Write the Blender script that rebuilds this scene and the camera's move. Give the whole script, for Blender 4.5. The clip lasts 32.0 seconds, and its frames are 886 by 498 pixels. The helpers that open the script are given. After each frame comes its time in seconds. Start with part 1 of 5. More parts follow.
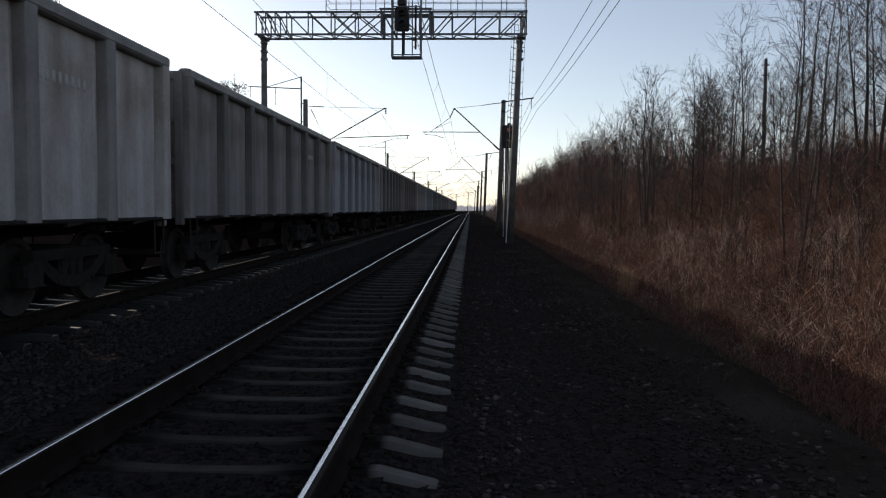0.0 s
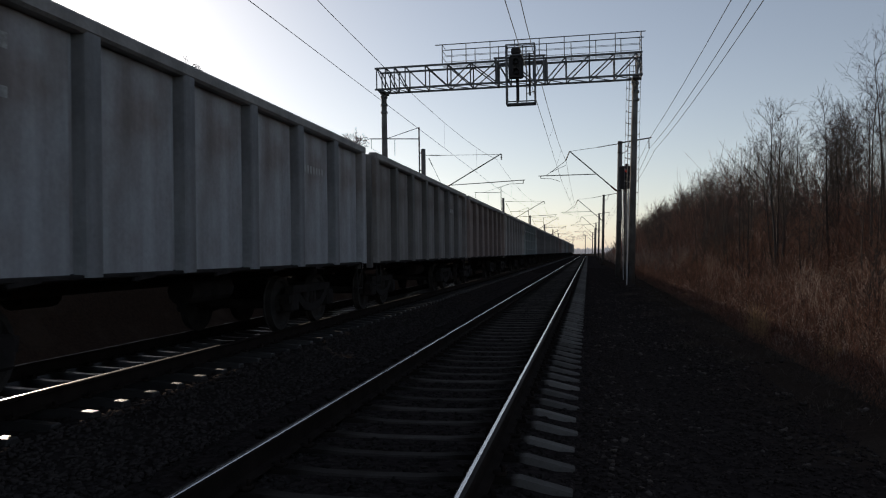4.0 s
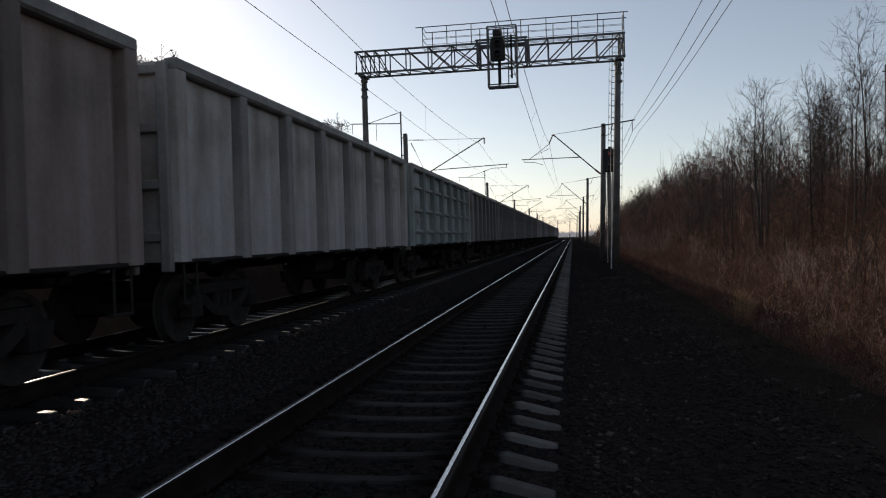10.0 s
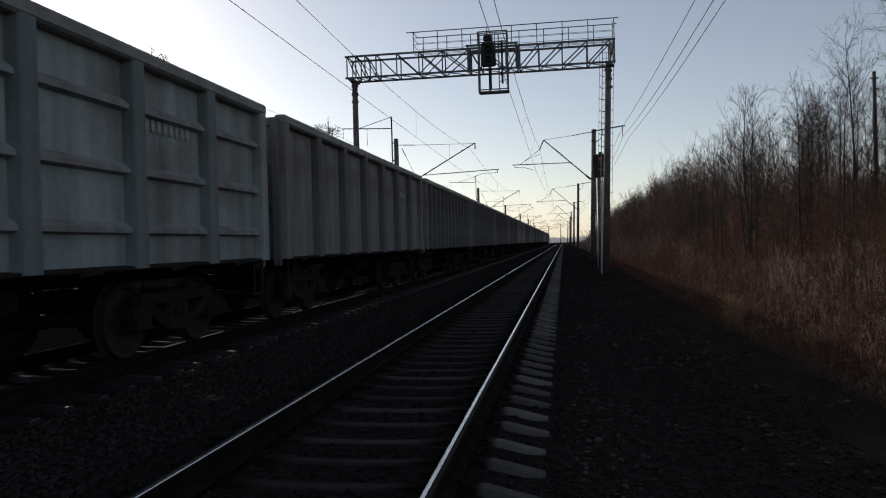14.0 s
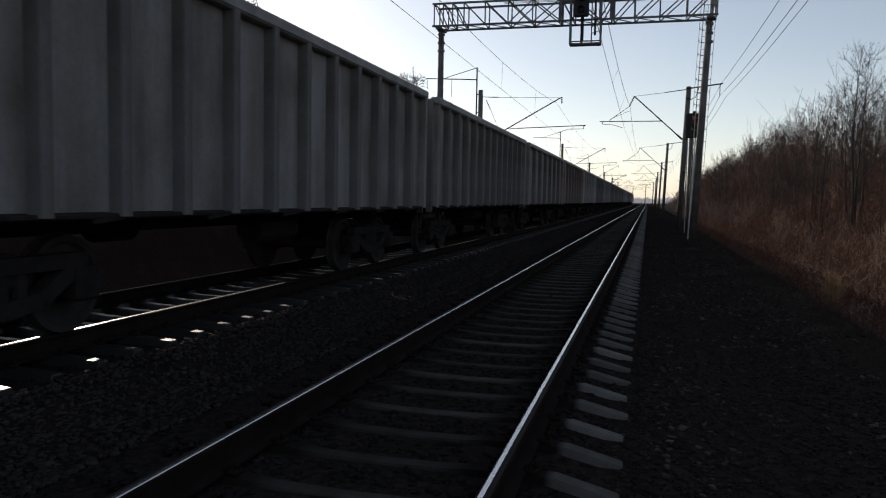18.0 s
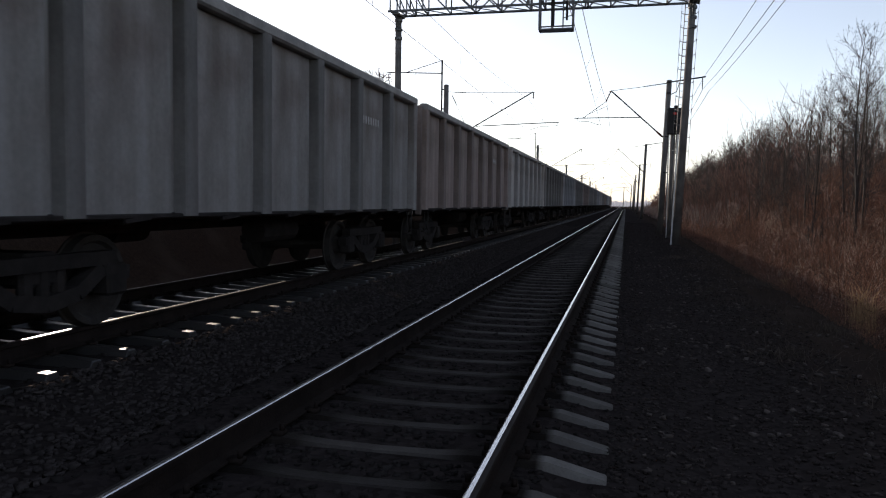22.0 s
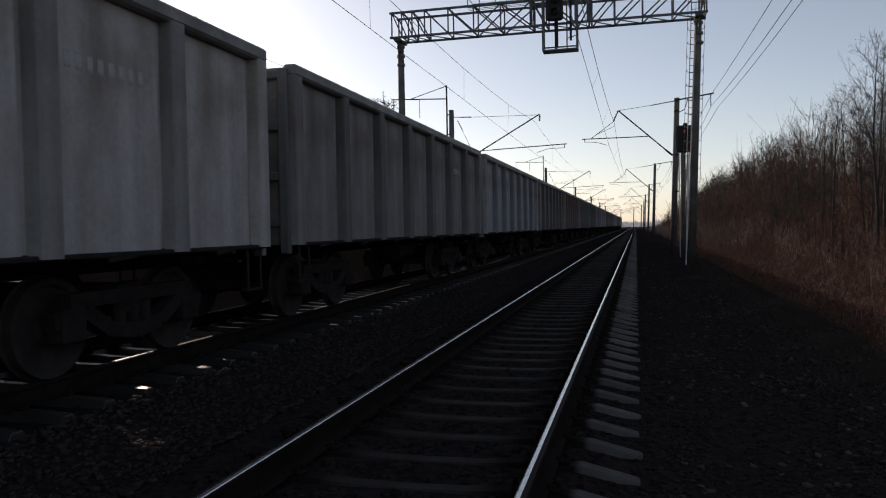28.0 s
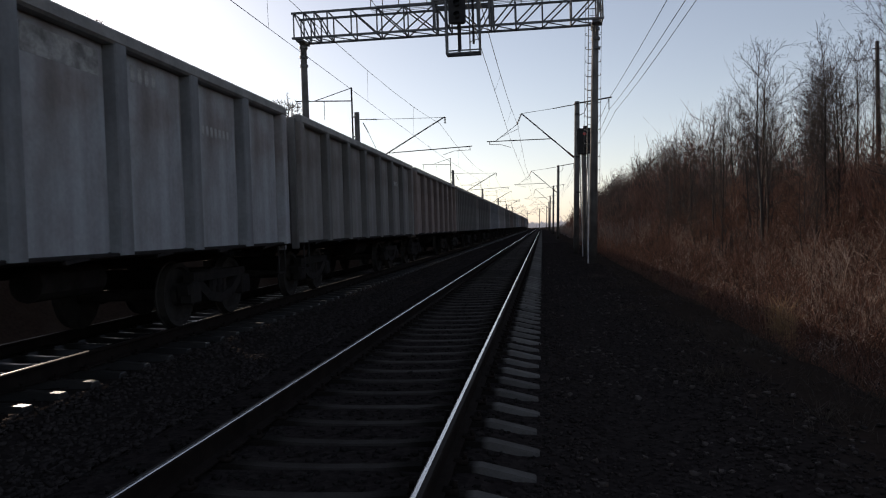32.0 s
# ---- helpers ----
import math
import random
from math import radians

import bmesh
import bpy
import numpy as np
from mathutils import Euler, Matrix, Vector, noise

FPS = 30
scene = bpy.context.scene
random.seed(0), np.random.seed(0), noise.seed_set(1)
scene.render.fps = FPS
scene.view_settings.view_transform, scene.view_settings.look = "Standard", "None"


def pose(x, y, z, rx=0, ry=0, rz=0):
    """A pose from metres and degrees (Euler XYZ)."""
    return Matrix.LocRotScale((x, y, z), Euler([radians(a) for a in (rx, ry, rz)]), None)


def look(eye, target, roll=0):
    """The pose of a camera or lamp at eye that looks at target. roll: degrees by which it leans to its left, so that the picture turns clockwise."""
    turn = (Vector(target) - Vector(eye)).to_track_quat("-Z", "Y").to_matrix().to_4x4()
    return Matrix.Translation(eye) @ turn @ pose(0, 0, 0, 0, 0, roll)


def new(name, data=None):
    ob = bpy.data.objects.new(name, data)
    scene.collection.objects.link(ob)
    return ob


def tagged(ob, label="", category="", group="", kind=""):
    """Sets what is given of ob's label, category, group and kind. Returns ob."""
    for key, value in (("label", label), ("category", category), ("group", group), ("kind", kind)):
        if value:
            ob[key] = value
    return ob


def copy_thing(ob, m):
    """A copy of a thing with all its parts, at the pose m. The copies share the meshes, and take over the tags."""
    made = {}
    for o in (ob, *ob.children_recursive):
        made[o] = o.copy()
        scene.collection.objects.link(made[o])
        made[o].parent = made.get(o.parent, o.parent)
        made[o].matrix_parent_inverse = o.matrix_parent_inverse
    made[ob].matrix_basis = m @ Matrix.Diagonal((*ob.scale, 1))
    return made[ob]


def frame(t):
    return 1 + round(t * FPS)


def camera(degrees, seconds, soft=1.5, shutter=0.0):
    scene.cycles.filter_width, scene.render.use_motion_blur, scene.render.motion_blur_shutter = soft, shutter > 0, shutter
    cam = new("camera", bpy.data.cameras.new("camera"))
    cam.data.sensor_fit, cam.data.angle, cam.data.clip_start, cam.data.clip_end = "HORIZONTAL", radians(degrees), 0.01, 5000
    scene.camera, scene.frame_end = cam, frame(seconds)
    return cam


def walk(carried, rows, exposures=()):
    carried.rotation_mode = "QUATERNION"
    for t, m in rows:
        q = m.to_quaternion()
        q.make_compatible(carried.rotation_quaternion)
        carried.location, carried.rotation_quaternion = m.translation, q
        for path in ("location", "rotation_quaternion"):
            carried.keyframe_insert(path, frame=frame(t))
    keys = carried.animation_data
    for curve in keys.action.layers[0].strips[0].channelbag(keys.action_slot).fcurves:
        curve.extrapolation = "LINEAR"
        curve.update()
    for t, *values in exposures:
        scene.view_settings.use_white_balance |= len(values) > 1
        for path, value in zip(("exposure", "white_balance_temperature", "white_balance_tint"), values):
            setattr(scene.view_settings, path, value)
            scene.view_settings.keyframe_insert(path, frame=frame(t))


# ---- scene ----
import itertools

cam = camera(61.3, 32.0, 1.1, 0.12)
PATH = [
    (0, (1.554, -0.502, 1.33), (1.481, 1.494, 1.222), 0.4),
    (0.5, (1.53, -0.628, 1.31), (1.378, 1.362, 1.187), 0.7),
    (1, (1.528, -0.523, 1.32), (1.352, 1.466, 1.208), 0.7),
    (1.5, (1.54, -0.509, 1.32), (1.323, 1.478, 1.238), 0.9),
    (2, (1.528, -0.531, 1.331), (1.285, 1.454, 1.28), 0.9),
    (2.5, (1.494, -0.578, 1.339), (1.212, 1.402, 1.33), 0.5),
    (3, (1.504, -0.587, 1.348), (1.156, 1.383, 1.353), -0.6),
    (3.5, (1.512, -0.759, 1.319), (1.138, 1.205, 1.334), -1.0),
    (5.5, (1.484, -0.368, 1.37), (1.084, 1.592, 1.367), -0.3),
    (6, (1.486, -0.282, 1.354), (1.194, 1.696, 1.391), -0.2),
    (6.5, (1.479, -0.346, 1.372), (1.145, 1.62, 1.516), 3.3),
    (7, (1.474, -0.37, 1.345), (1.133, 1.6, 1.421), 3.8),
    (7.5, (1.459, -0.427, 1.354), (1.136, 1.546, 1.395), 4.1),
    (8, (1.498, -0.521, 1.337), (1.153, 1.449, 1.367), 4.1),
    (8.5, (1.467, -0.517, 1.352), (1.121, 1.452, 1.39), 2.7),
    (9, (1.464, -0.47, 1.331), (1.081, 1.493, 1.361), 1.8),
    (9.5, (1.505, -0.358, 1.334), (1.098, 1.6, 1.312), -0.8),
    (10, (1.532, -0.349, 1.339), (1.189, 1.621, 1.311), -1.6),
    (10.5, (1.556, -0.24, 1.356), (1.207, 1.729, 1.346), -2.1),
    (11, (1.495, -0.077, 1.353), (1.114, 1.887, 1.34), -2.1),
    (11.5, (1.51, -0.257, 1.383), (1.133, 1.707, 1.366), -1.8),
    (12, (1.517, -0.386, 1.378), (1.179, 1.585, 1.383), -1.3),
    (12.5, (1.562, -0.424, 1.348), (1.238, 1.549, 1.376), -2.1),
    (13, (1.502, -0.584, 1.34), (1.177, 1.39, 1.365), -2.2),
    (13.5, (1.545, -0.411, 1.333), (1.214, 1.562, 1.339), -1.8),
    (15.5, (1.557, -0.126, 1.328), (1.361, 1.863, 1.25), 0.5),
    (16, (1.533, 0.059, 1.322), (1.425, 2.054, 1.228), 0.8),
    (16.5, (1.473, -0.147, 1.318), (1.4, 1.85, 1.228), 0.3),
    (17, (1.397, -0.348, 1.285), (1.106, 1.628, 1.172), -1.7),
    (17.5, (1.525, -0.201, 1.339), (0.929, 1.708, 1.362), -2.3),
    (18, (1.481, 0.169, 1.374), (0.957, 2.094, 1.236), 1.1),
    (18.5, (1.427, 0.568, 1.324), (1.076, 2.536, 1.247), 2.9),
    (19, (1.458, 1.072, 1.268), (1.015, 3.02, 1.365), -2.5),
    (19.2, (1.404, 1.269, 1.293), (0.973, 3.219, 1.172), -0.9),
    (19.5, (1.359, 1.698, 1.272), (0.97, 3.64, 1.002), 1.1),
    (19.8, (1.394, 2.087, 1.292), (0.97, 4.009, 0.935), -2.2),
    (20, (1.377, 2.23, 1.268), (1.021, 4.179, 0.993), 0.6),
    (20.5, (1.42, 2.366, 1.295), (0.89, 4.28, 1.063), 2.3),
    (21, (1.405, 2.717, 1.276), (0.77, 4.596, 1.019), -2.3),
    (21.5, (1.463, 3.206, 1.283), (0.793, 5.078, 1.072), -0.9),
    (22, (1.45, 3.765, 1.333), (0.978, 5.704, 1.207), 0.8),
    (22.5, (1.492, 3.916, 1.339), (0.989, 5.847, 1.191), 0.8),
    (23, (1.497, 3.953, 1.325), (0.929, 5.871, 1.308), -0.7),
    (23.5, (1.377, 4.269, 1.295), (0.974, 6.224, 1.176), 1.8),
    (24, (1.37, 4.444, 1.342), (1.027, 6.411, 1.216), -0.3),
    (24.5, (1.57, 4.8, 1.309), (1.314, 6.784, 1.265), -3.2),
    (26.5, (1.429, 4.514, 1.289), (1.082, 6.482, 1.211), 0.6),
    (27, (1.383, 4.457, 1.306), (0.996, 6.419, 1.27), 0.7),
    (27.5, (1.322, 4.388, 1.334), (0.795, 6.318, 1.328), 1.4),
    (28, (1.367, 4.408, 1.339), (0.866, 6.343, 1.283), -1.0),
    (28.5, (1.388, 4.412, 1.324), (0.883, 6.346, 1.254), -2.0),
    (29, (1.382, 4.435, 1.305), (0.95, 6.385, 1.221), -1.8),
    (29.5, (1.392, 4.484, 1.307), (0.956, 6.434, 1.23), -1.4),
    (30, (1.419, 4.422, 1.352), (0.981, 6.373, 1.299), 0.9),
    (30.5, (1.365, 4.444, 1.369), (1.113, 6.428, 1.323), -1.0),
    (31, (1.44, 4.506, 1.317), (1.185, 6.488, 1.226), -1.5),
    (31.5, (1.426, 4.514, 1.299), (1.171, 6.496, 1.232), -0.8),
    (32, (1.457, 4.489, 1.328), (1.192, 6.471, 1.273), -1.8),
]
STOPS = [(0, 0.2), (1, 0.2), (2, 0.05), (3, -0.25), (6, -0.28), (7, -0.36), (9, -0.28), (10, -0.12), (11, -0.2), (12, -0.26), (13, -0.36), (15.5, 0.1), (16, 0.15), (17, 0.0), (18, -0.05), (19, -0.5),
         (19.3, 0.0), (19.6, 1.1), (20, 2.5), (20.4, 0.6), (21, 0.35), (22, 0.58), (23, -0.35), (24, 0.0), (27, -0.12), (28, -0.17), (29, -0.12), (30, -0.22), (31, 0.03), (32, -0.02)]
COOL = {0: 6530, 7: 6450, 9: 6450, 19: 6450}       # the camera's white balance drifts a little
EXPOSURES = [(t, stops, COOL.get(t, 6680), 14 if t < 20 else 17) for t, stops in STOPS]
walk(cam, [(t, look(eye, target, roll)) for t, eye, target, roll in PATH], EXPOSURES)

# ---- world and light ----
SUN_AZ, SUN_EL = 42.5, 17.1          # degrees left of the line's direction, and above the horizon
world = bpy.data.worlds.new("sky")
scene.world = world
world.use_nodes = True
wn = world.node_tree
sky = wn.nodes.new("ShaderNodeTexSky")
sky.sky_type, sky.sun_disc = "NISHITA", False
sky.sun_elevation, sky.sun_rotation = radians(SUN_EL), radians(-SUN_AZ)
sky.air_density, sky.dust_density, sky.ozone_density = 1.0, 0.6, 2.1
# thin high haze: the spring sky is pale, and whitish-blue down to the horizon
grey, cool, haze = wn.nodes.new("ShaderNodeRGBToBW"), wn.nodes.new("ShaderNodeMix"), wn.nodes.new("ShaderNodeMix")
cool.data_type, cool.blend_type, haze.data_type = "RGBA", "MULTIPLY", "RGBA"
cool.inputs["Factor"].default_value, haze.inputs["Factor"].default_value = 1.0, 0.48
cool.inputs["B"].default_value = (1.1, 1.145, 1.175, 1)
wn.links.new(sky.outputs[0], grey.inputs[0])
even = wn.nodes.new("ShaderNodeMath")
even.operation, even.inputs[1].default_value = "POWER", 0.84      # the haze evens the sky out
wn.links.new(grey.outputs[0], even.inputs[0])
wn.links.new(even.outputs[0], cool.inputs["A"])
wn.links.new(sky.outputs[0], haze.inputs["A"])
wn.links.new(cool.outputs["Result"], haze.inputs["B"])
wn.links.new(haze.outputs["Result"], wn.nodes["Background"].inputs[0])
wn.nodes["Background"].inputs[1].default_value = 0.15
sun_data = bpy.data.lights.new("sun", "SUN")
sun_data.energy, sun_data.angle, sun_data.color = 4.2, radians(0.6), (1.0, 0.88, 0.72)
sun = new("sun", sun_data)
_a, _e = radians(SUN_AZ), radians(SUN_EL)
SUN_DIR = Vector((-math.sin(_a) * math.cos(_e), math.cos(_a) * math.cos(_e), math.sin(_e)))
sun.matrix_world = look(SUN_DIR * 50, (0, 0, 0))

# ---- materials ----


def mat(name, color, rough=0.8, metal=0.0, scale=8.0, vary=0.35, bump=0.3, fine=60.0, stain=None, island=0.0, per_object=0.0, spec=0.4):
    """A surface with coarse and fine variation of its colour, and fine relief; stain: a second colour in blotches."""
    m = bpy.data.materials.new(name)
    m.use_nodes = True
    nt = m.node_tree
    N, L = nt.nodes, nt.links
    b = N["Principled BSDF"]
    b.inputs["Roughness"].default_value, b.inputs["Metallic"].default_value = rough, metal
    b.inputs["Specular IOR Level"].default_value = spec
    co = N.new("ShaderNodeTexCoord")
    n1, n2 = N.new("ShaderNodeTexNoise"), N.new("ShaderNodeTexNoise")
    n1.inputs["Scale"].default_value, n1.inputs["Detail"].default_value = scale, 5
    n2.inputs["Scale"].default_value, n2.inputs["Detail"].default_value = fine, 3
    L.new(co.outputs["Object"], n1.inputs["Vector"])
    L.new(co.outputs["Object"], n2.inputs["Vector"])
    mix = N.new("ShaderNodeMix")
    mix.data_type = "RGBA"
    r = N.new("ShaderNodeValToRGB")
    r.color_ramp.elements[0].position, r.color_ramp.elements[1].position = 0.38, 0.66
    L.new(n1.outputs["Fac"], r.inputs["Fac"])
    L.new(r.outputs["Color"], mix.inputs["Factor"])
    c2 = stain or tuple(c * (1 - vary) for c in color)
    mix.inputs["A"].default_value, mix.inputs["B"].default_value = (*color, 1), (*c2, 1)
    hsv = N.new("ShaderNodeHueSaturation")
    L.new(mix.outputs["Result"], hsv.inputs["Color"])
    val = N.new("ShaderNodeMapRange")
    val.inputs["To Min"].default_value, val.inputs["To Max"].default_value = 1 - vary * 0.6, 1 + vary * 0.6
    L.new(n2.outputs["Fac"], val.inputs["Value"])
    out = val.outputs["Result"]
    for amount, kind, socket in ((island, "ShaderNodeNewGeometry", "Random Per Island"), (per_object, "ShaderNodeObjectInfo", "Random")):
        if amount:
            g, mr, mul = N.new(kind), N.new("ShaderNodeMapRange"), N.new("ShaderNodeMath")
            mul.operation = "MULTIPLY"
            mr.inputs["To Min"].default_value, mr.inputs["To Max"].default_value = 1 - amount, 1 + amount
            L.new(g.outputs[socket], mr.inputs["Value"])
            L.new(mr.outputs["Result"], mul.inputs[0])
            L.new(out, mul.inputs[1])
            out = mul.outputs[0]
    L.new(out, hsv.inputs["Value"])
    L.new(hsv.outputs["Color"], b.inputs["Base Color"])
    if bump:
        bp = N.new("ShaderNodeBump")
        bp.inputs["Strength"].default_value, bp.inputs["Distance"].default_value = bump, 0.02
        L.new(n2.outputs["Fac"], bp.inputs["Height"])
        L.new(bp.outputs["Normal"], b.inputs["Normal"])
    return m


CONCRETE = mat("concrete", (0.15, 0.14, 0.13), 0.9, scale=2.0, fine=40, stain=(0.09, 0.083, 0.076), spec=0.2)
THICKET = mat("thicket_grey_brown", (0.17, 0.09, 0.068), 0.9, scale=0.5, fine=5, vary=0.4, bump=0, island=0.6)
SLEEPER = mat("sleeper_concrete", (0.135, 0.127, 0.118), 0.92, scale=3.0, fine=50, stain=(0.085, 0.077, 0.07), per_object=0.3, spec=0.05)


def grease_by_the_rails(m):
    """Rust and grease have blackened a sleeper on either side of each rail."""
    N, L = m.node_tree.nodes, m.node_tree.links
    b = N["Principled BSDF"]
    old = b.inputs["Base Color"].links[0].from_socket
    co, sep, ab = N.new("ShaderNodeTexCoord"), N.new("ShaderNodeSeparateXYZ"), N.new("ShaderNodeMath")
    ab.operation = "ABSOLUTE"
    L.new(co.outputs["Object"], sep.inputs[0])
    L.new(sep.outputs["X"], ab.inputs[0])
    r = N.new("ShaderNodeValToRGB")
    e = r.color_ramp.elements
    e[0].position, e[0].color = 0.24, (0.5, 0.48, 0.46, 1)
    e[1].position, e[1].color = 0.40, (0.13, 0.115, 0.105, 1)
    for p, c in ((0.7, (0.13, 0.115, 0.105, 1)), (0.74, (0.95, 0.95, 0.93, 1))):
        n = e.new(p)
        n.color = c
    sc = N.new("ShaderNodeMath"); sc.operation = "MULTIPLY"; sc.inputs[1].default_value = 0.72
    L.new(ab.outputs[0], sc.inputs[0])
    L.new(sc.outputs[0], r.inputs["Fac"])
    mul = N.new("ShaderNodeMix"); mul.data_type = "RGBA"; mul.blend_type = "MULTIPLY"
    mul.inputs["Factor"].default_value = 1
    L.new(old, mul.inputs["A"]); L.new(r.outputs["Color"], mul.inputs["B"])
    L.new(mul.outputs["Result"], b.inputs["Base Color"])


grease_by_the_rails(SLEEPER)
# same concrete, its colour darkened to stand in for shade under the train
SLEEPER_SHADED = mat("sleeper_shaded", (0.03, 0.0275, 0.026), 0.45, scale=3.0, fine=50, stain=(0.02, 0.018, 0.017), per_object=0.3, spec=0.5)
RAIL = mat("rail_rust", (0.024, 0.0185, 0.016), 0.95, 0.0, scale=4, fine=60, spec=0.03)
RAIL_WORN = mat("rail_worn_shoulder", (0.03, 0.025, 0.022), 0.85, 0.0, scale=3, vary=0.2, bump=0.04, spec=0.1)
# running surface made dark and dull to stand in for shade under the train
RAIL_SHADED = mat("rail_shaded_top", (0.05, 0.042, 0.038), 0.6, 0.3, scale=3, vary=0.2, bump=0.04, spec=0.1)
RAIL_TOP = mat("rail_polished", (0.55, 0.55, 0.55), 0.22, 1.0, scale=3, vary=0.12, bump=0.04)
BALLAST = mat("ballast_stone", (0.046, 0.038, 0.035), 0.97, scale=9, fine=35, vary=0.4, bump=0.5, island=0.25, spec=0.0)
TRACK_STONE = mat("grimy_track_ballast", (0.03, 0.0265, 0.0245), 0.97, scale=9, fine=35, vary=0.3, bump=0.5, island=0.25, spec=0.0)
PALE_BALLAST = mat("dusty_ballast", (0.055, 0.047, 0.044), 0.97, scale=9, fine=35, vary=0.3, bump=0.5, island=0.15, spec=0.0)
LOOSE_STONE = mat("loose_pale_stone", (0.07, 0.058, 0.051), 0.95, scale=9, fine=35, vary=0.4, bump=0.5, island=0.6, spec=0.1)
STEEL = mat("galvanised_steel", (0.14, 0.142, 0.145), 0.6, 0.6, scale=3, fine=40, bump=0.1)
DARKSTEEL = mat("painted_dark_steel", (0.022, 0.02, 0.021), 0.7, 0.1, scale=5, fine=40, bump=0.15)
WIRE = mat("wire_copper_dark", (0.06, 0.055, 0.05), 0.6, 0.5, scale=3, bump=0)
PORCELAIN = mat("brown_porcelain", (0.09, 0.035, 0.02), 0.25, 0, scale=6, bump=0)
PIPE = mat("pale_conduit", (0.6, 0.6, 0.58), 0.6, 0, scale=5, bump=0.05)
BARK = mat("bark_dark", (0.055, 0.043, 0.037), 0.95, scale=6, fine=45, vary=0.5, bump=0.5)
BARK_BIRCH = mat("bark_grey_birch", (0.06, 0.051, 0.046), 0.9, scale=5, fine=40, stain=(0.04, 0.033, 0.03), bump=0.4)
TWIG = mat("twig_brown", (0.055, 0.041, 0.036), 0.9, scale=1.5, fine=9, vary=0.4, bump=0, island=0.35)
TUSSOCK = mat("pale_yellow_grass", (0.42, 0.27, 0.145), 0.85, scale=0.6, fine=5, vary=0.3, bump=0, island=0.4)
FAR_WOODS = mat("distant_woods_hazed", (0.42, 0.4, 0.4), 1.0, scale=0.02, fine=0.2, vary=0.2, bump=0, island=0.15, spec=0.0)
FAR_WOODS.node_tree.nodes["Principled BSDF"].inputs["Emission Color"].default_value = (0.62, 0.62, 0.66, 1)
FAR_WOODS.node_tree.nodes["Principled BSDF"].inputs["Emission Strength"].default_value = 0.28      # pale colour and faint glow imitate bright haze over the far backdrop
# brush colour paled and greyed to imitate haze far down the line
FAR_BRUSH = mat("brush_stem_hazed", (0.21, 0.165, 0.145), 0.9, scale=0.5, fine=5, vary=0.4, bump=0, island=0.6)
BRUSH = mat("brush_stem_redbrown", (0.16, 0.078, 0.05), 0.9, scale=0.5, fine=5, vary=0.4, bump=0, island=0.9, stain=(0.11, 0.054, 0.036))
PALE_STICK = mat("pale_dead_stick", (0.55, 0.43, 0.35), 0.85, scale=0.6, fine=5, vary=0.3, bump=0, island=0.5)
WEED = mat("dark_dead_weeds", (0.04, 0.03, 0.02), 0.9, scale=0.6, fine=5, vary=0.3, bump=0, island=0.4)
DRY_WEED = mat("dry_weed_grey", (0.09, 0.072, 0.058), 0.95, scale=0.6, fine=5, vary=0.3, bump=0, island=0.4, spec=0.1)
STRAW = mat("dry_grass_straw", (0.19, 0.1, 0.064), 0.85, scale=0.6, fine=5, vary=0.3, bump=0, island=0.4)
BOGIE = mat("bogie_grime", (0.036, 0.032, 0.03), 0.95, 0.0, scale=5, fine=40, spec=0.05)
WHEEL_STEEL = mat("wheel_steel", (0.055, 0.05, 0.046), 0.9, 0.0, scale=5, fine=40, spec=0.05)


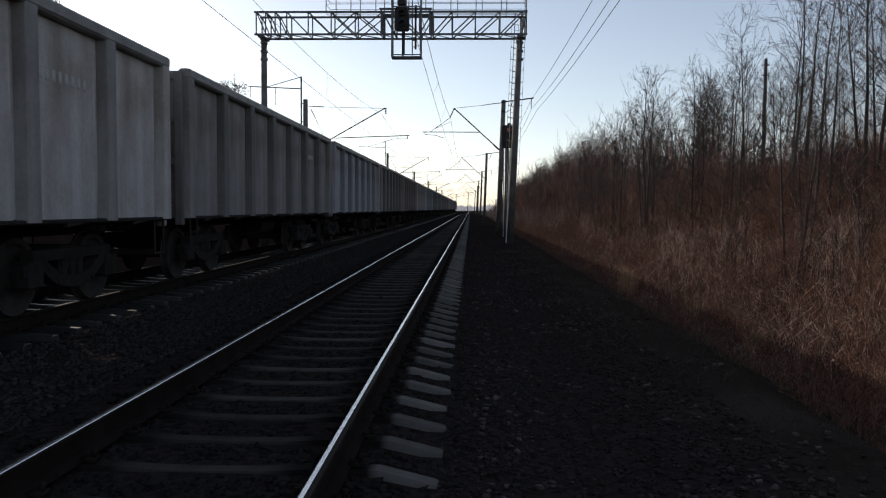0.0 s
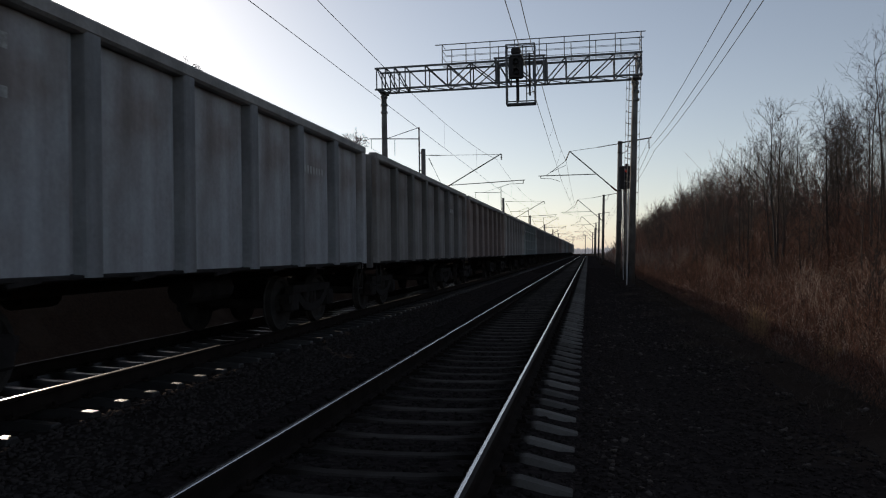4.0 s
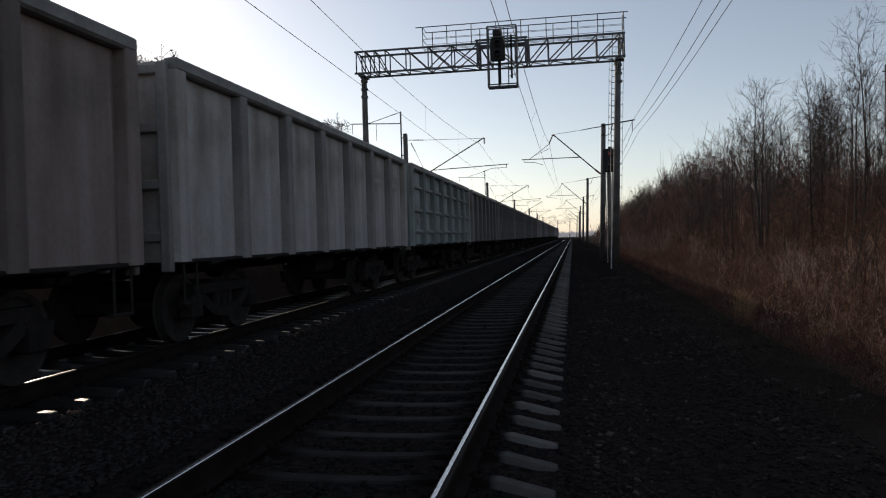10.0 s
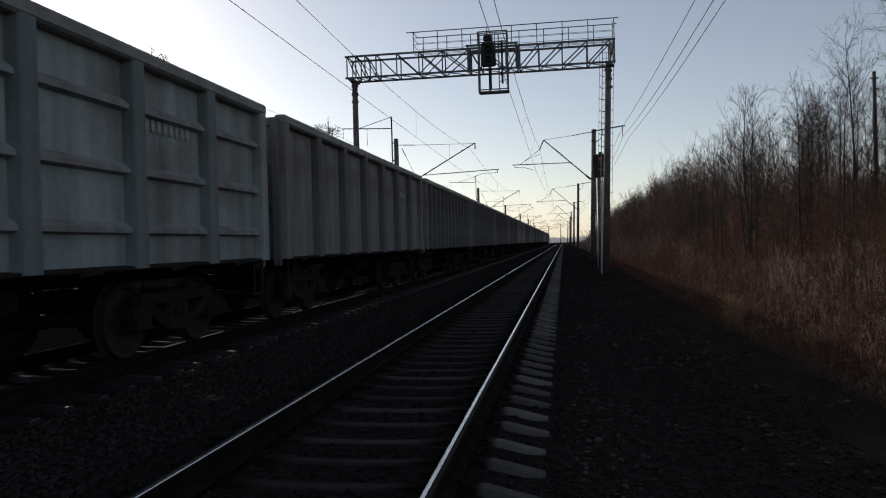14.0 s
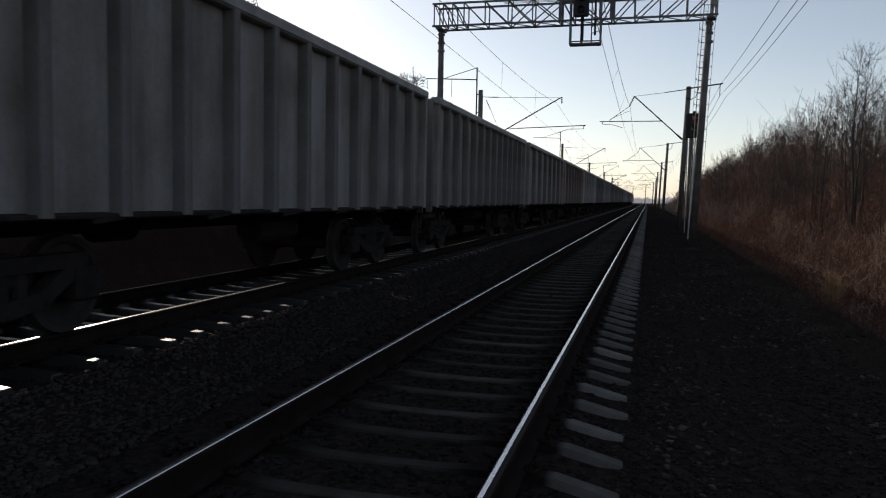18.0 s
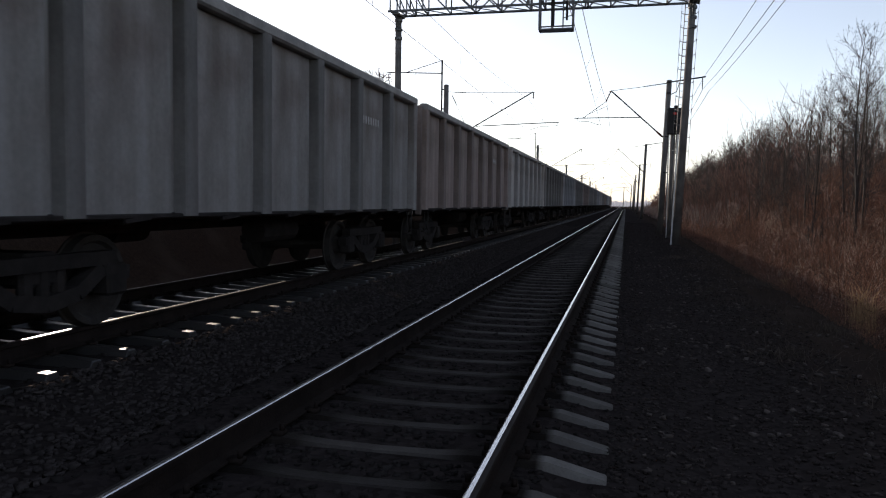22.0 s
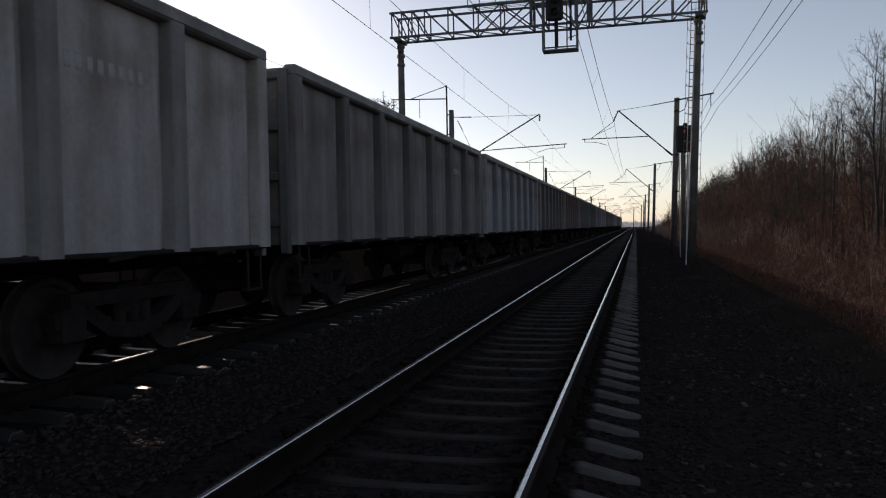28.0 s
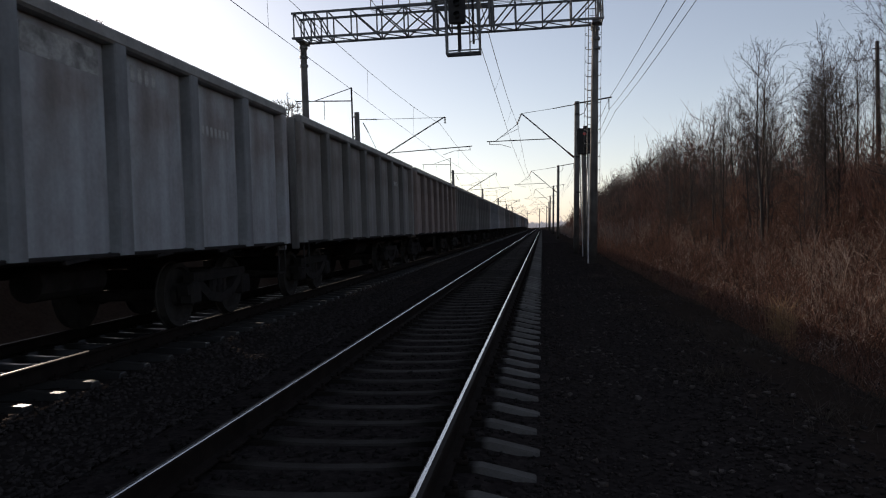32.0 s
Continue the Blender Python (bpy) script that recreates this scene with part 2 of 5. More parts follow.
def ground_material():
    m = bpy.data.materials.new("ground_ballast_and_soil")
    m.use_nodes = True
    N, L = m.node_tree.nodes, m.node_tree.links
    b = N["Principled BSDF"]
    b.inputs["Roughness"].default_value = 0.97
    b.inputs["Specular IOR Level"].default_value = 0.0
    geo, sep = N.new("ShaderNodeNewGeometry"), N.new("ShaderNodeSeparateXYZ")
    L.new(geo.outputs["Position"], sep.inputs[0])
    big, vor, fine = N.new("ShaderNodeTexNoise"), N.new("ShaderNodeTexVoronoi"), N.new("ShaderNodeTexNoise")
    big.inputs["Scale"].default_value, big.inputs["Detail"].default_value = 0.8, 6
    vor.inputs["Scale"].default_value = 22
    fine.inputs["Scale"].default_value, fine.inputs["Detail"].default_value = 14, 6
    for n in (big, vor, fine):
        L.new(geo.outputs["Position"], n.inputs["Vector"])
    stone = N.new("ShaderNodeValToRGB")
    stone.color_ramp.elements[0].color, stone.color_ramp.elements[1].color = (0.016, 0.0133, 0.0124, 1), (0.036, 0.03, 0.028, 1)
    L.new(vor.outputs["Color"], stone.inputs["Fac"])
    soil = N.new("ShaderNodeValToRGB")
    soil.color_ramp.elements[0].color, soil.color_ramp.elements[1].color = (0.014, 0.0108, 0.0094, 1), (0.046, 0.034, 0.027, 1)
    L.new(fine.outputs["Fac"], soil.inputs["Fac"])
    dust, patch = N.new("ShaderNodeMix"), N.new("ShaderNodeMapRange")       # paler trodden patches in the soil
    dust.data_type = "RGBA"
    dust.inputs["B"].default_value = (0.042, 0.034, 0.028, 1)
    patch.inputs["From Min"].default_value, patch.inputs["From Max"].default_value = 0.52, 0.72
    L.new(big.outputs["Fac"], patch.inputs["Value"]); L.new(patch.outputs["Result"], dust.inputs["Factor"])
    L.new(soil.outputs["Color"], dust.inputs["A"])
    # the ballast ends about 3 m right of the near track and 3 m left of the far one, with a ragged edge
    off = N.new("ShaderNodeMath"); off.operation = "ADD"; off.inputs[1].default_value = 2.4
    ab = N.new("ShaderNodeMath"); ab.operation = "ABSOLUTE"
    L.new(sep.outputs["X"], off.inputs[0]); L.new(off.outputs[0], ab.inputs[0])
    rag = N.new("ShaderNodeMath"); rag.operation = "MULTIPLY_ADD"; rag.inputs[1].default_value = 2.2
    L.new(big.outputs["Fac"], rag.inputs[0]); L.new(ab.outputs[0], rag.inputs[2])
    edge = N.new("ShaderNodeMapRange")
    edge.inputs["From Min"].default_value, edge.inputs["From Max"].default_value = 6.3, 7.3
    L.new(rag.outputs[0], edge.inputs["Value"])
    mix = N.new("ShaderNodeMix"); mix.data_type = "RGBA"
    L.new(edge.outputs["Result"], mix.inputs["Factor"])
    L.new(stone.outputs["Color"], mix.inputs["A"]); L.new(dust.outputs["Result"], mix.inputs["B"])
    L.new(mix.outputs["Result"], b.inputs["Base Color"])
    bp = N.new("ShaderNodeBump")
    bp.inputs["Strength"].default_value, bp.inputs["Distance"].default_value = 0.5, 0.02
    L.new(vor.outputs["Distance"], bp.inputs["Height"]); L.new(bp.outputs["Normal"], b.inputs["Normal"])
    return m


GROUND = ground_material()


def glow(name, color, strength):
    m = bpy.data.materials.new(name)
    m.use_nodes = True
    b = m.node_tree.nodes["Principled BSDF"]
    b.inputs["Base Color"].default_value = (*color, 1)
    b.inputs["Roughness"].default_value = 0.2
    b.inputs["Emission Color"].default_value = (*color, 1)
    b.inputs["Emission Strength"].default_value = strength
    return m


RED_LAMP = glow("red_signal_lamp", (0.6, 0.05, 0.035), 0.06)
LENS = mat("dark_lens", (0.008, 0.008, 0.009), 0.3, 0, bump=0, spec=0.15)

# ---- mesh helpers ----


def box(bm, x0, x1, y0, y1, z0, z1, bevel=0.0):
    m = Matrix.Translation(((x0 + x1) / 2, (y0 + y1) / 2, (z0 + z1) / 2)) @ Matrix.Diagonal((x1 - x0, y1 - y0, z1 - z0, 1))
    v = bmesh.ops.create_cube(bm, size=1, matrix=m)["verts"]
    if bevel:
        es = {e for q in v for e in q.link_edges}
        bmesh.ops.bevel(bm, geom=list(es), offset=bevel, segments=1, affect="EDGES")


def tube(bm, a, b, r0, r1=None, n=8, caps=True):
    """A round bar from a to b."""
    a, b = Vector(a), Vector(b)
    d = b - a
    if d.length < 1e-6:
        return
    m = Matrix.Translation((a + b) / 2) @ d.to_track_quat("Z", "Y").to_matrix().to_4x4()
    bmesh.ops.create_cone(bm, cap_ends=caps, segments=n, radius1=r0, radius2=r0 if r1 is None else r1, depth=d.length, matrix=m)


def bar(bm, a, b, w, h=None):
    """A square bar from a to b."""
    a, b = Vector(a), Vector(b)
    d = b - a
    m = Matrix.Translation((a + b) / 2) @ d.to_track_quat("Z", "Y").to_matrix().to_4x4() @ Matrix.Diagonal((w, h or w, d.length, 1))
    bmesh.ops.create_cube(bm, size=1, matrix=m)


def angle_bar(bm, a, b, w, t=0.008):
    """An L-shaped rolled section from a to b."""
    a, b = Vector(a), Vector(b)
    d = b - a
    q = Matrix.Translation((a + b) / 2) @ d.to_track_quat("Z", "Y").to_matrix().to_4x4()
    bmesh.ops.create_cube(bm, size=1, matrix=q @ Matrix.Translation((0, w / 2, 0)) @ Matrix.Diagonal((w, t, d.length, 1)))
    bmesh.ops.create_cube(bm, size=1, matrix=q @ Matrix.Translation((w / 2, 0, 0)) @ Matrix.Diagonal((t, w, d.length, 1)))


def mesh_of(name, bm, material, smooth=False):
    me = bpy.data.meshes.new(name)
    bm.to_mesh(me)
    bm.free()
    for m in material if isinstance(material, (list, tuple)) else (material,):
        me.materials.append(m)
    if smooth:
        for p in me.polygons:
            p.use_smooth = True
    return me


def part(name, bm, material, parent, label="", smooth=False):
    """Links a bmesh (or a mesh) as one mesh object under a thing."""
    me = bm if isinstance(bm, bpy.types.Mesh) else mesh_of(name, bm, material, smooth)
    ob = new(name, me)
    ob.parent = parent
    if label:
        ob["label"] = label
    return ob


def thing(name, m, label, category, group="", kind=""):
    ob = new(name)
    ob.matrix_basis = m
    return tagged(ob, label, category, group, kind)


def raw_mesh(name, verts, faces, material, smooth=False):
    """A mesh from arrays of corners and of triangles or quads."""
    me = bpy.data.meshes.new(name)
    verts, faces = np.asarray(verts, np.float32), np.asarray(faces, np.int32)
    k = faces.shape[1]
    me.vertices.add(len(verts))
    me.vertices.foreach_set("co", verts.ravel())
    me.loops.add(faces.size)
    me.loops.foreach_set("vertex_index", faces.ravel())
    me.polygons.add(len(faces))
    me.polygons.foreach_set("loop_start", np.arange(len(faces), dtype=np.int32) * k)
    me.polygons.foreach_set("loop_total", np.full(len(faces), k, np.int32))
    if smooth:
        me.polygons.foreach_set("use_smooth", np.ones(len(faces), bool))
    me.materials.append(material)
    me.update(calc_edges=True)
    return me


def stems(p0, p1, r0, r1, n=3):
    """Corners and quads of many tapered n-sided stems, from arrays of ends and radii."""
    p0, p1 = np.asarray(p0, float), np.asarray(p1, float)
    d = p1 - p0
    d /= np.maximum(np.linalg.norm(d, axis=1, keepdims=True), 1e-9)
    ref = np.where(np.abs(d[:, 2:3]) < 0.9, [[0, 0, 1.0]], [[1.0, 0, 0]])
    u = np.cross(d, ref)
    u /= np.linalg.norm(u, axis=1, keepdims=True)
    w = np.cross(d, u)
    ang = np.arange(n) * 2 * np.pi / n
    ring = u[:, None] * np.cos(ang)[None, :, None] + w[:, None] * np.sin(ang)[None, :, None]
    lo = p0[:, None] + ring * np.asarray(r0)[:, None, None]
    hi = p1[:, None] + ring * np.asarray(r1)[:, None, None]
    verts = np.concatenate([lo, hi], 1).reshape(-1, 3)
    i = np.arange(n)
    quad = np.stack([i, (i + 1) % n, (i + 1) % n + n, i + n], 1)
    faces = (np.arange(len(p0))[:, None, None] * 2 * n + quad[None]).reshape(-1, 4)
    return verts, faces


rng = np.random.default_rng(7)

# ---- the ground ----
PITCH, SLEEPER_PHASE = 0.5435, 0.535    # of the sleepers
TRACK2 = -4.75                       # the far track's middle; the near one's is x = 0, rail tops are z = 0


CURVE_Y, CURVE_R = 250.0, 650.0      # far off the line turns left


def bend(y):
    """How far left of the straight the line has turned at y."""
    d = np.clip(np.asarray(y, float) - CURVE_Y, 0, CURVE_R * 0.9)
    return np.sqrt(CURVE_R ** 2 - d ** 2) - CURVE_R


def on_line(x, s, z=0.0):
    """The pose at s metres along the line, x to the right of the near track's middle."""
    a = max(s - CURVE_Y, 0) / CURVE_R
    r = CURVE_R + x
    return pose(r * math.cos(a) - CURVE_R, min(s, CURVE_Y) + r * math.sin(a), z, 0, 0, math.degrees(a))


def smooth_step(x, a, b):
    t = np.clip((np.asarray(x, float) - a) / (b - a), 0, 1)
    return t * t * (3 - 2 * t)


def ground_z(x, y):
    """The height of the ground: ballast bed, shoulder, ditch, the bank on the right, and an unseen one added on the
    left.
    """
    x, y = np.asarray(x, float) - bend(y), np.asarray(y, float)
    z = -0.222 + 0 * x
    z = z - 0.066 * smooth_step(np.abs(x), 0.95, 1.35) - 0.07 * smooth_step(x, 1.4, 2.2) + 0.06 * smooth_step(x, 2.3, 3.2)
    z = z - 0.62 * smooth_step(x, 4.1, 5.8)
    bank = 0.75 * smooth_step(x, 6.2, 8.6) + 2.3 * smooth_step(x, 8.2, 14.5) + 2.4 * smooth_step(x, 15, 34) + 3.5 * smooth_step(x, 34, 90)
    z = z + bank * (1 - 0.96 * smooth_step(y, 110, 250))      # the cutting runs out further on
    z = z + 0.105 * smooth_step(-x, 0.9, 1.2) * smooth_step(x, -1.9, -1.5)
    z = z - 0.1 * smooth_step(-x, 1.5, 2.1) * smooth_step(x, -3.2, -2.5) + 0.02 * smooth_step(-x, 2.6, 3.2) * smooth_step(x, -7.2, -6.4)
    # unseen left bank, its height set to block low sun from the far track
    z = z - 0.5 * smooth_step(-x, 6.6, 8.2) + 4.8 * smooth_step(-x, 8.9, 13.2) + 0.5 * smooth_step(-x, 13, 22)
    bumps = 0.05 * np.sin(x * 2.1 + y * 0.7) * np.sin(y * 1.3 - x * 0.4) + 0.03 * np.sin(x * 5.3 - y * 3.1)
    return z + bumps * (smooth_step(x, 3.2, 5.0) + smooth_step(-x, 8, 10))


def build_ground():
    xs = np.unique(np.concatenate([np.linspace(-700, -40, 18), np.linspace(-40, -10, 31), np.linspace(-10, 16, 105), np.linspace(16, 50, 35), np.linspace(50, 700, 20)]).round(3))
    ys = np.unique(np.concatenate([np.linspace(-200, -10, 14), np.linspace(-10, 60, 150), np.linspace(60, 200, 90), np.linspace(200, 640, 45), np.linspace(640, 2500, 30)]).round(3))
    X, Y = np.meshgrid(xs, ys)
    v = np.stack([X, Y, ground_z(X, Y)], -1).reshape(-1, 3)
    i, j = np.meshgrid(np.arange(len(ys) - 1), np.arange(len(xs) - 1), indexing="ij")
    a = (i * len(xs) + j).ravel()
    f = np.stack([a, a + 1, a + len(xs) + 1, a + len(xs)], 1)
    g = new("ground", raw_mesh("ground", v, f, GROUND, True))
    tagged(g, "dark crushed-stone railway ballast running into dry brown soil", "ground", kind="structure")


build_ground()


def stone_arrays(px, py, pz, size):
    """Corners and triangles of many rough crushed stones: a block each, knocked out of shape and turned at random."""
    k = len(px)
    base = np.array(list(itertools.product((-1, 1), repeat=3)), float) * 0.72
    quads = ((0, 1, 3, 2), (4, 6, 7, 5), (0, 4, 5, 1), (2, 3, 7, 6), (0, 2, 6, 4), (1, 5, 7, 3))
    tri = np.array([t for a, b, c, d in quads for t in ((a, b, c), (a, c, d))])
    v = base[None] * rng.uniform(0.6, 1.15, (k, 8, 1)) + rng.normal(0, 0.16, (k, 8, 3))
    tip = rng.uniform(-0.5, 0.5, (k, 1))
    v[..., 2] += v[..., 0] * tip
    v *= np.stack([size * rng.uniform(0.7, 1.3, k), size * rng.uniform(0.7, 1.3, k), size * rng.uniform(0.45, 0.85, k)], 1)[:, None]
    a = rng.uniform(0, 6.28, k)
    c, s = np.cos(a)[:, None], np.sin(a)[:, None]
    v = np.stack([v[..., 0] * c - v[..., 1] * s, v[..., 0] * s + v[..., 1] * c, v[..., 2]], -1)
    v += np.stack([px, py, pz], 1)[:, None]
    return v.reshape(-1, 3), (np.arange(k)[:, None, None] * 8 + tri[None]).reshape(-1, 3)


def build_ballast():
    def lay(name, n, x0, x1, y0, y1, s0, s1, label, lift=0.2, stone=BALLAST, patchy=False):
        y = y0 + (y1 - y0) * rng.random(n) ** 1.7
        x = rng.uniform(x0, x1, n)
        s = rng.uniform(s0, s1, n)
        if x0 < 1.4:                                     # none on top of the sleepers
            gap = np.abs((y - SLEEPER_PHASE) / PITCH - np.round((y - SLEEPER_PHASE) / PITCH)) * PITCH > 0.115
            keep = gap | (x > 1.37) | (x < -1.37)
            x, y, s = x[keep], y[keep], s[keep]
        if patchy:                                       # in drifts
            drift = np.sin(x * 2.3 + 1.7 * np.sin(y * 0.9)) * np.sin(y * 1.1 + x) > rng.uniform(-0.6, 0.9, len(x))
            x, y, s = x[drift], y[drift], s[drift]
        z = ground_z(x, y) + s * lift
        v, f = stone_arrays(x, y, z, s)
        ob = new(name, raw_mesh(name, v, f, stone))
        tagged(ob, label, "gravel", kind="stuff")
    lay("ballast_stones", 36000, 1.3, 3.7, 1.0, 75, 0.009, 0.023, "loose grey crushed stones on the path beside the track")
    lay("loose_stones", 5200, 1.6, 4.2, 1.0, 40, 0.012, 0.036, "paler loose stones scattered over the dark path", 0.15, LOOSE_STONE, True)
    lay("ballast_stones", 3000, -1.5, 4.5, -12, 2, 0.014, 0.034, "dark crushed stones along the track", 0.1)
    lay("track_ballast", 18000, -1.5, 1.5, 2.0, 60, 0.018, 0.034, "dark crushed stones between the concrete sleepers", 0.0, TRACK_STONE)
    lay("track_ballast", 20000, -3.4, -1.5, 2.0, 60, 0.018, 0.036, "dusty crushed stones between the two tracks", 0.2, PALE_BALLAST)
    lay("track_ballast", 3500, -7.0, -1.5, -12, 3, 0.018, 0.036, "dusty crushed stones along the far track", 0.1, PALE_BALLAST)
    lay("track_ballast", 5000, -7.0, -3.4, 3.0, 60, 0.02, 0.04, "dark crushed stones in the far track", 0.0, TRACK_STONE)


build_ballast()

# ---- the two tracks ----


def rail_mesh(y0, y1, g):
    """A rail with foot, web and head; the wheels have polished a band of its top and the corner on the gauge side g."""
    prof = [(-0.075, -0.18), (0.075, -0.18), (0.075, -0.168), (0.012, -0.15), (0.009, -0.05), (0.036, -0.036), (0.0365, -0.012), (0.03, -0.0025), (0.012 + 0.01 * g, 0.001), (-0.012 + 0.01 * g, 0.001), (-0.03, -0.0025), (-0.0365, -0.012), (-0.036, -0.036), (-0.009, -0.05), (-0.012, -0.15), (-0.075, -0.168)]
    bm = bmesh.new()
    ys = [y0, 0, 20, 60, 150, *np.arange(CURVE_Y, y1, 12.0)]
    rings = [[bm.verts.new((x + float(bend(y)), y, z)) for x, z in prof] for y in ys]
    n = len(prof)
    for a, b in zip(rings, rings[1:]):
        for i in range(n):
            f = bm.faces.new((a[i], b[i], b[(i + 1) % n], a[(i + 1) % n]))
            f.material_index = {7: 1 if g > 0 else 2, 8: 1, 9: 1 if g < 0 else 2}.get(i, 0)
    bm.faces.new(rings[0])
    bmesh.ops.recalc_face_normals(bm, faces=bm.faces)
    return mesh_of("rail", bm, (RAIL, RAIL_TOP, RAIL_WORN))


def sleeper_mesh(concrete, fall=0.08):
    """A prestressed concrete sleeper: high under the rails, lowered in the middle, with sloping sides and ends."""
    bm = bmesh.new()
    xs = [(-1.385, -0.197 - fall), (-1.375, -0.187 - fall), (-1.04, -0.187), (-0.62, -0.187), (-0.35, -0.207), (0, -0.212), (0.35, -0.207), (0.62, -0.187), (1.04, -0.187), (1.375, -0.187 - fall), (1.385, -0.197 - fall)]
    rings = []
    for x, zt in xs:
        w = 0.054 if abs(x) > 0.5 else 0.05
        rings.append([bm.verts.new(c) for c in ((x, -0.145, -0.36), (x, -w - 0.012, zt - 0.014), (x, -w, zt), (x, w, zt), (x, w + 0.012, zt - 0.014), (x, 0.145, -0.36))])
    for a, b in zip(rings, rings[1:]):
        for i in range(5):
            bm.faces.new((a[i], b[i], b[i + 1], a[i + 1]))
    bm.faces.new(rings[0])
    bm.faces.new(rings[-1][::-1])
    bmesh.ops.recalc_face_normals(bm, faces=bm.faces)
    return mesh_of("sleeper", bm, concrete)


def fastening_mesh(name, track_x, y0, n):
    """Bolts, clips and pads of all sleepers from y0 on."""
    bm = bmesh.new()
    for side in (-0.796, 0.796):
        for e in (-1, 1):
            x = side + e * 0.1
            box(bm, x - 0.045, x + 0.045, -0.04, 0.04, -0.187, -0.158)
            tube(bm, (side + e * 0.125, 0, -0.16), (side + e * 0.125, 0, -0.115), 0.017, n=6)
    me = mesh_of(name, bm, RAIL)
    co = np.empty(len(me.vertices) * 3, np.float32)
    me.vertices.foreach_get("co", co)
    co = co.reshape(-1, 3)
    tris = []
    for p in me.polygons:
        vs = list(p.vertices)
        for i in range(1, len(vs) - 1):
            tris.append((vs[0], vs[i], vs[i + 1]))
    tris = np.array(tris)
    off = np.stack([np.full(n, track_x), y0 + PITCH * np.arange(n), np.zeros(n)], 1)
    v = (co[None] + off[:, None]).reshape(-1, 3)
    f = (np.arange(n)[:, None, None] * len(co) + tris[None]).reshape(-1, 3)
    bpy.data.meshes.remove(me)
    return raw_mesh(name, v, f, RAIL)


RAIL_ME = {-1: rail_mesh(-60, 620, 1), 1: rail_mesh(-60, 620, -1)}
SLEEPER_ME, FAR_SLEEPER_ME = sleeper_mesh(SLEEPER), sleeper_mesh(SLEEPER_SHADED, 0.02)


def track(name, x, label):
    t = thing(name, pose(x, 0, 0), label, "railway track", kind="structure")
    for s in (-0.796, 0.796):
        # the far track's outer rail gets the top with shade in its colour
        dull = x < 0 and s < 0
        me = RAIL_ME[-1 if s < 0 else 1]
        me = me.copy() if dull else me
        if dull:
            me.materials[1] = RAIL_SHADED
        part("rail", me, None, t, "rusty rail with running surface darkened to stand for shade" if dull else "worn steel rail with a shiny running surface").location = (s, 0, 0)
    part("rail_fastenings", fastening_mesh("rail_fastenings", 0, SLEEPER_PHASE, 120), None, t, "rusty rail clips and bolts")["kind"] = "stuff"
    return t


near_track = track("railway_track", 0, "straight railway track with steel rails on concrete sleepers")
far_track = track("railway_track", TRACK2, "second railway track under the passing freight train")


def lay_sleepers(t, first, singles, last, me, concrete):
    """Singles from the camera on; the rest, far off and behind, joined."""
    for i in range(first, first + singles):
        s = part("sleeper", me, None, t)
        s.location = (0.012 * math.sin(i * 2.7), SLEEPER_PHASE + i * PITCH, 0.003 * math.sin(i * 1.9))
        s.rotation_euler = (0, 0, 0.006 * math.sin(i * 5.1))
    co = np.array([v.co[:] for v in me.vertices])
    tris = []
    for p in me.polygons:
        vs = list(p.vertices)
        tris += [(vs[0], vs[k], vs[k + 1]) for k in range(1, len(vs) - 1)]
    idx = np.concatenate([np.arange(-40, first), np.arange(first + singles, last)])
    off = np.stack([bend(SLEEPER_PHASE + idx * PITCH), SLEEPER_PHASE + idx * PITCH, 0 * idx], 1)
    v = (co[None] + off[:, None]).reshape(-1, 3)
    f = (np.arange(len(idx))[:, None, None] * len(co) + np.array(tris)[None]).reshape(-1, 3)
    o = part("joined_sleepers", raw_mesh("joined_sleepers", v, f, concrete), None, t, "concrete sleepers running into the distance")
    o["kind"] = "stuff"


# ---- overhead line ----
RIGHT_X, LEFT_X, SPAN = 3.5, -8.63, 44.3
RIGHT_Y, LEFT_Y = 46.65, 45.43


def insulator(bm, a, b, r=0.055, n=5):
    """A rod with porcelain sheds."""
    a, b = Vector(a), Vector(b)
    tube(bm, a, b, r * 0.4, n=6)
    for i in range(n):
        c = a.lerp(b, (i + 0.5) / n)
        d = (b - a).normalized() * 0.012
        tube(bm, c - d, c + d, r, r * 0.55, n=8)


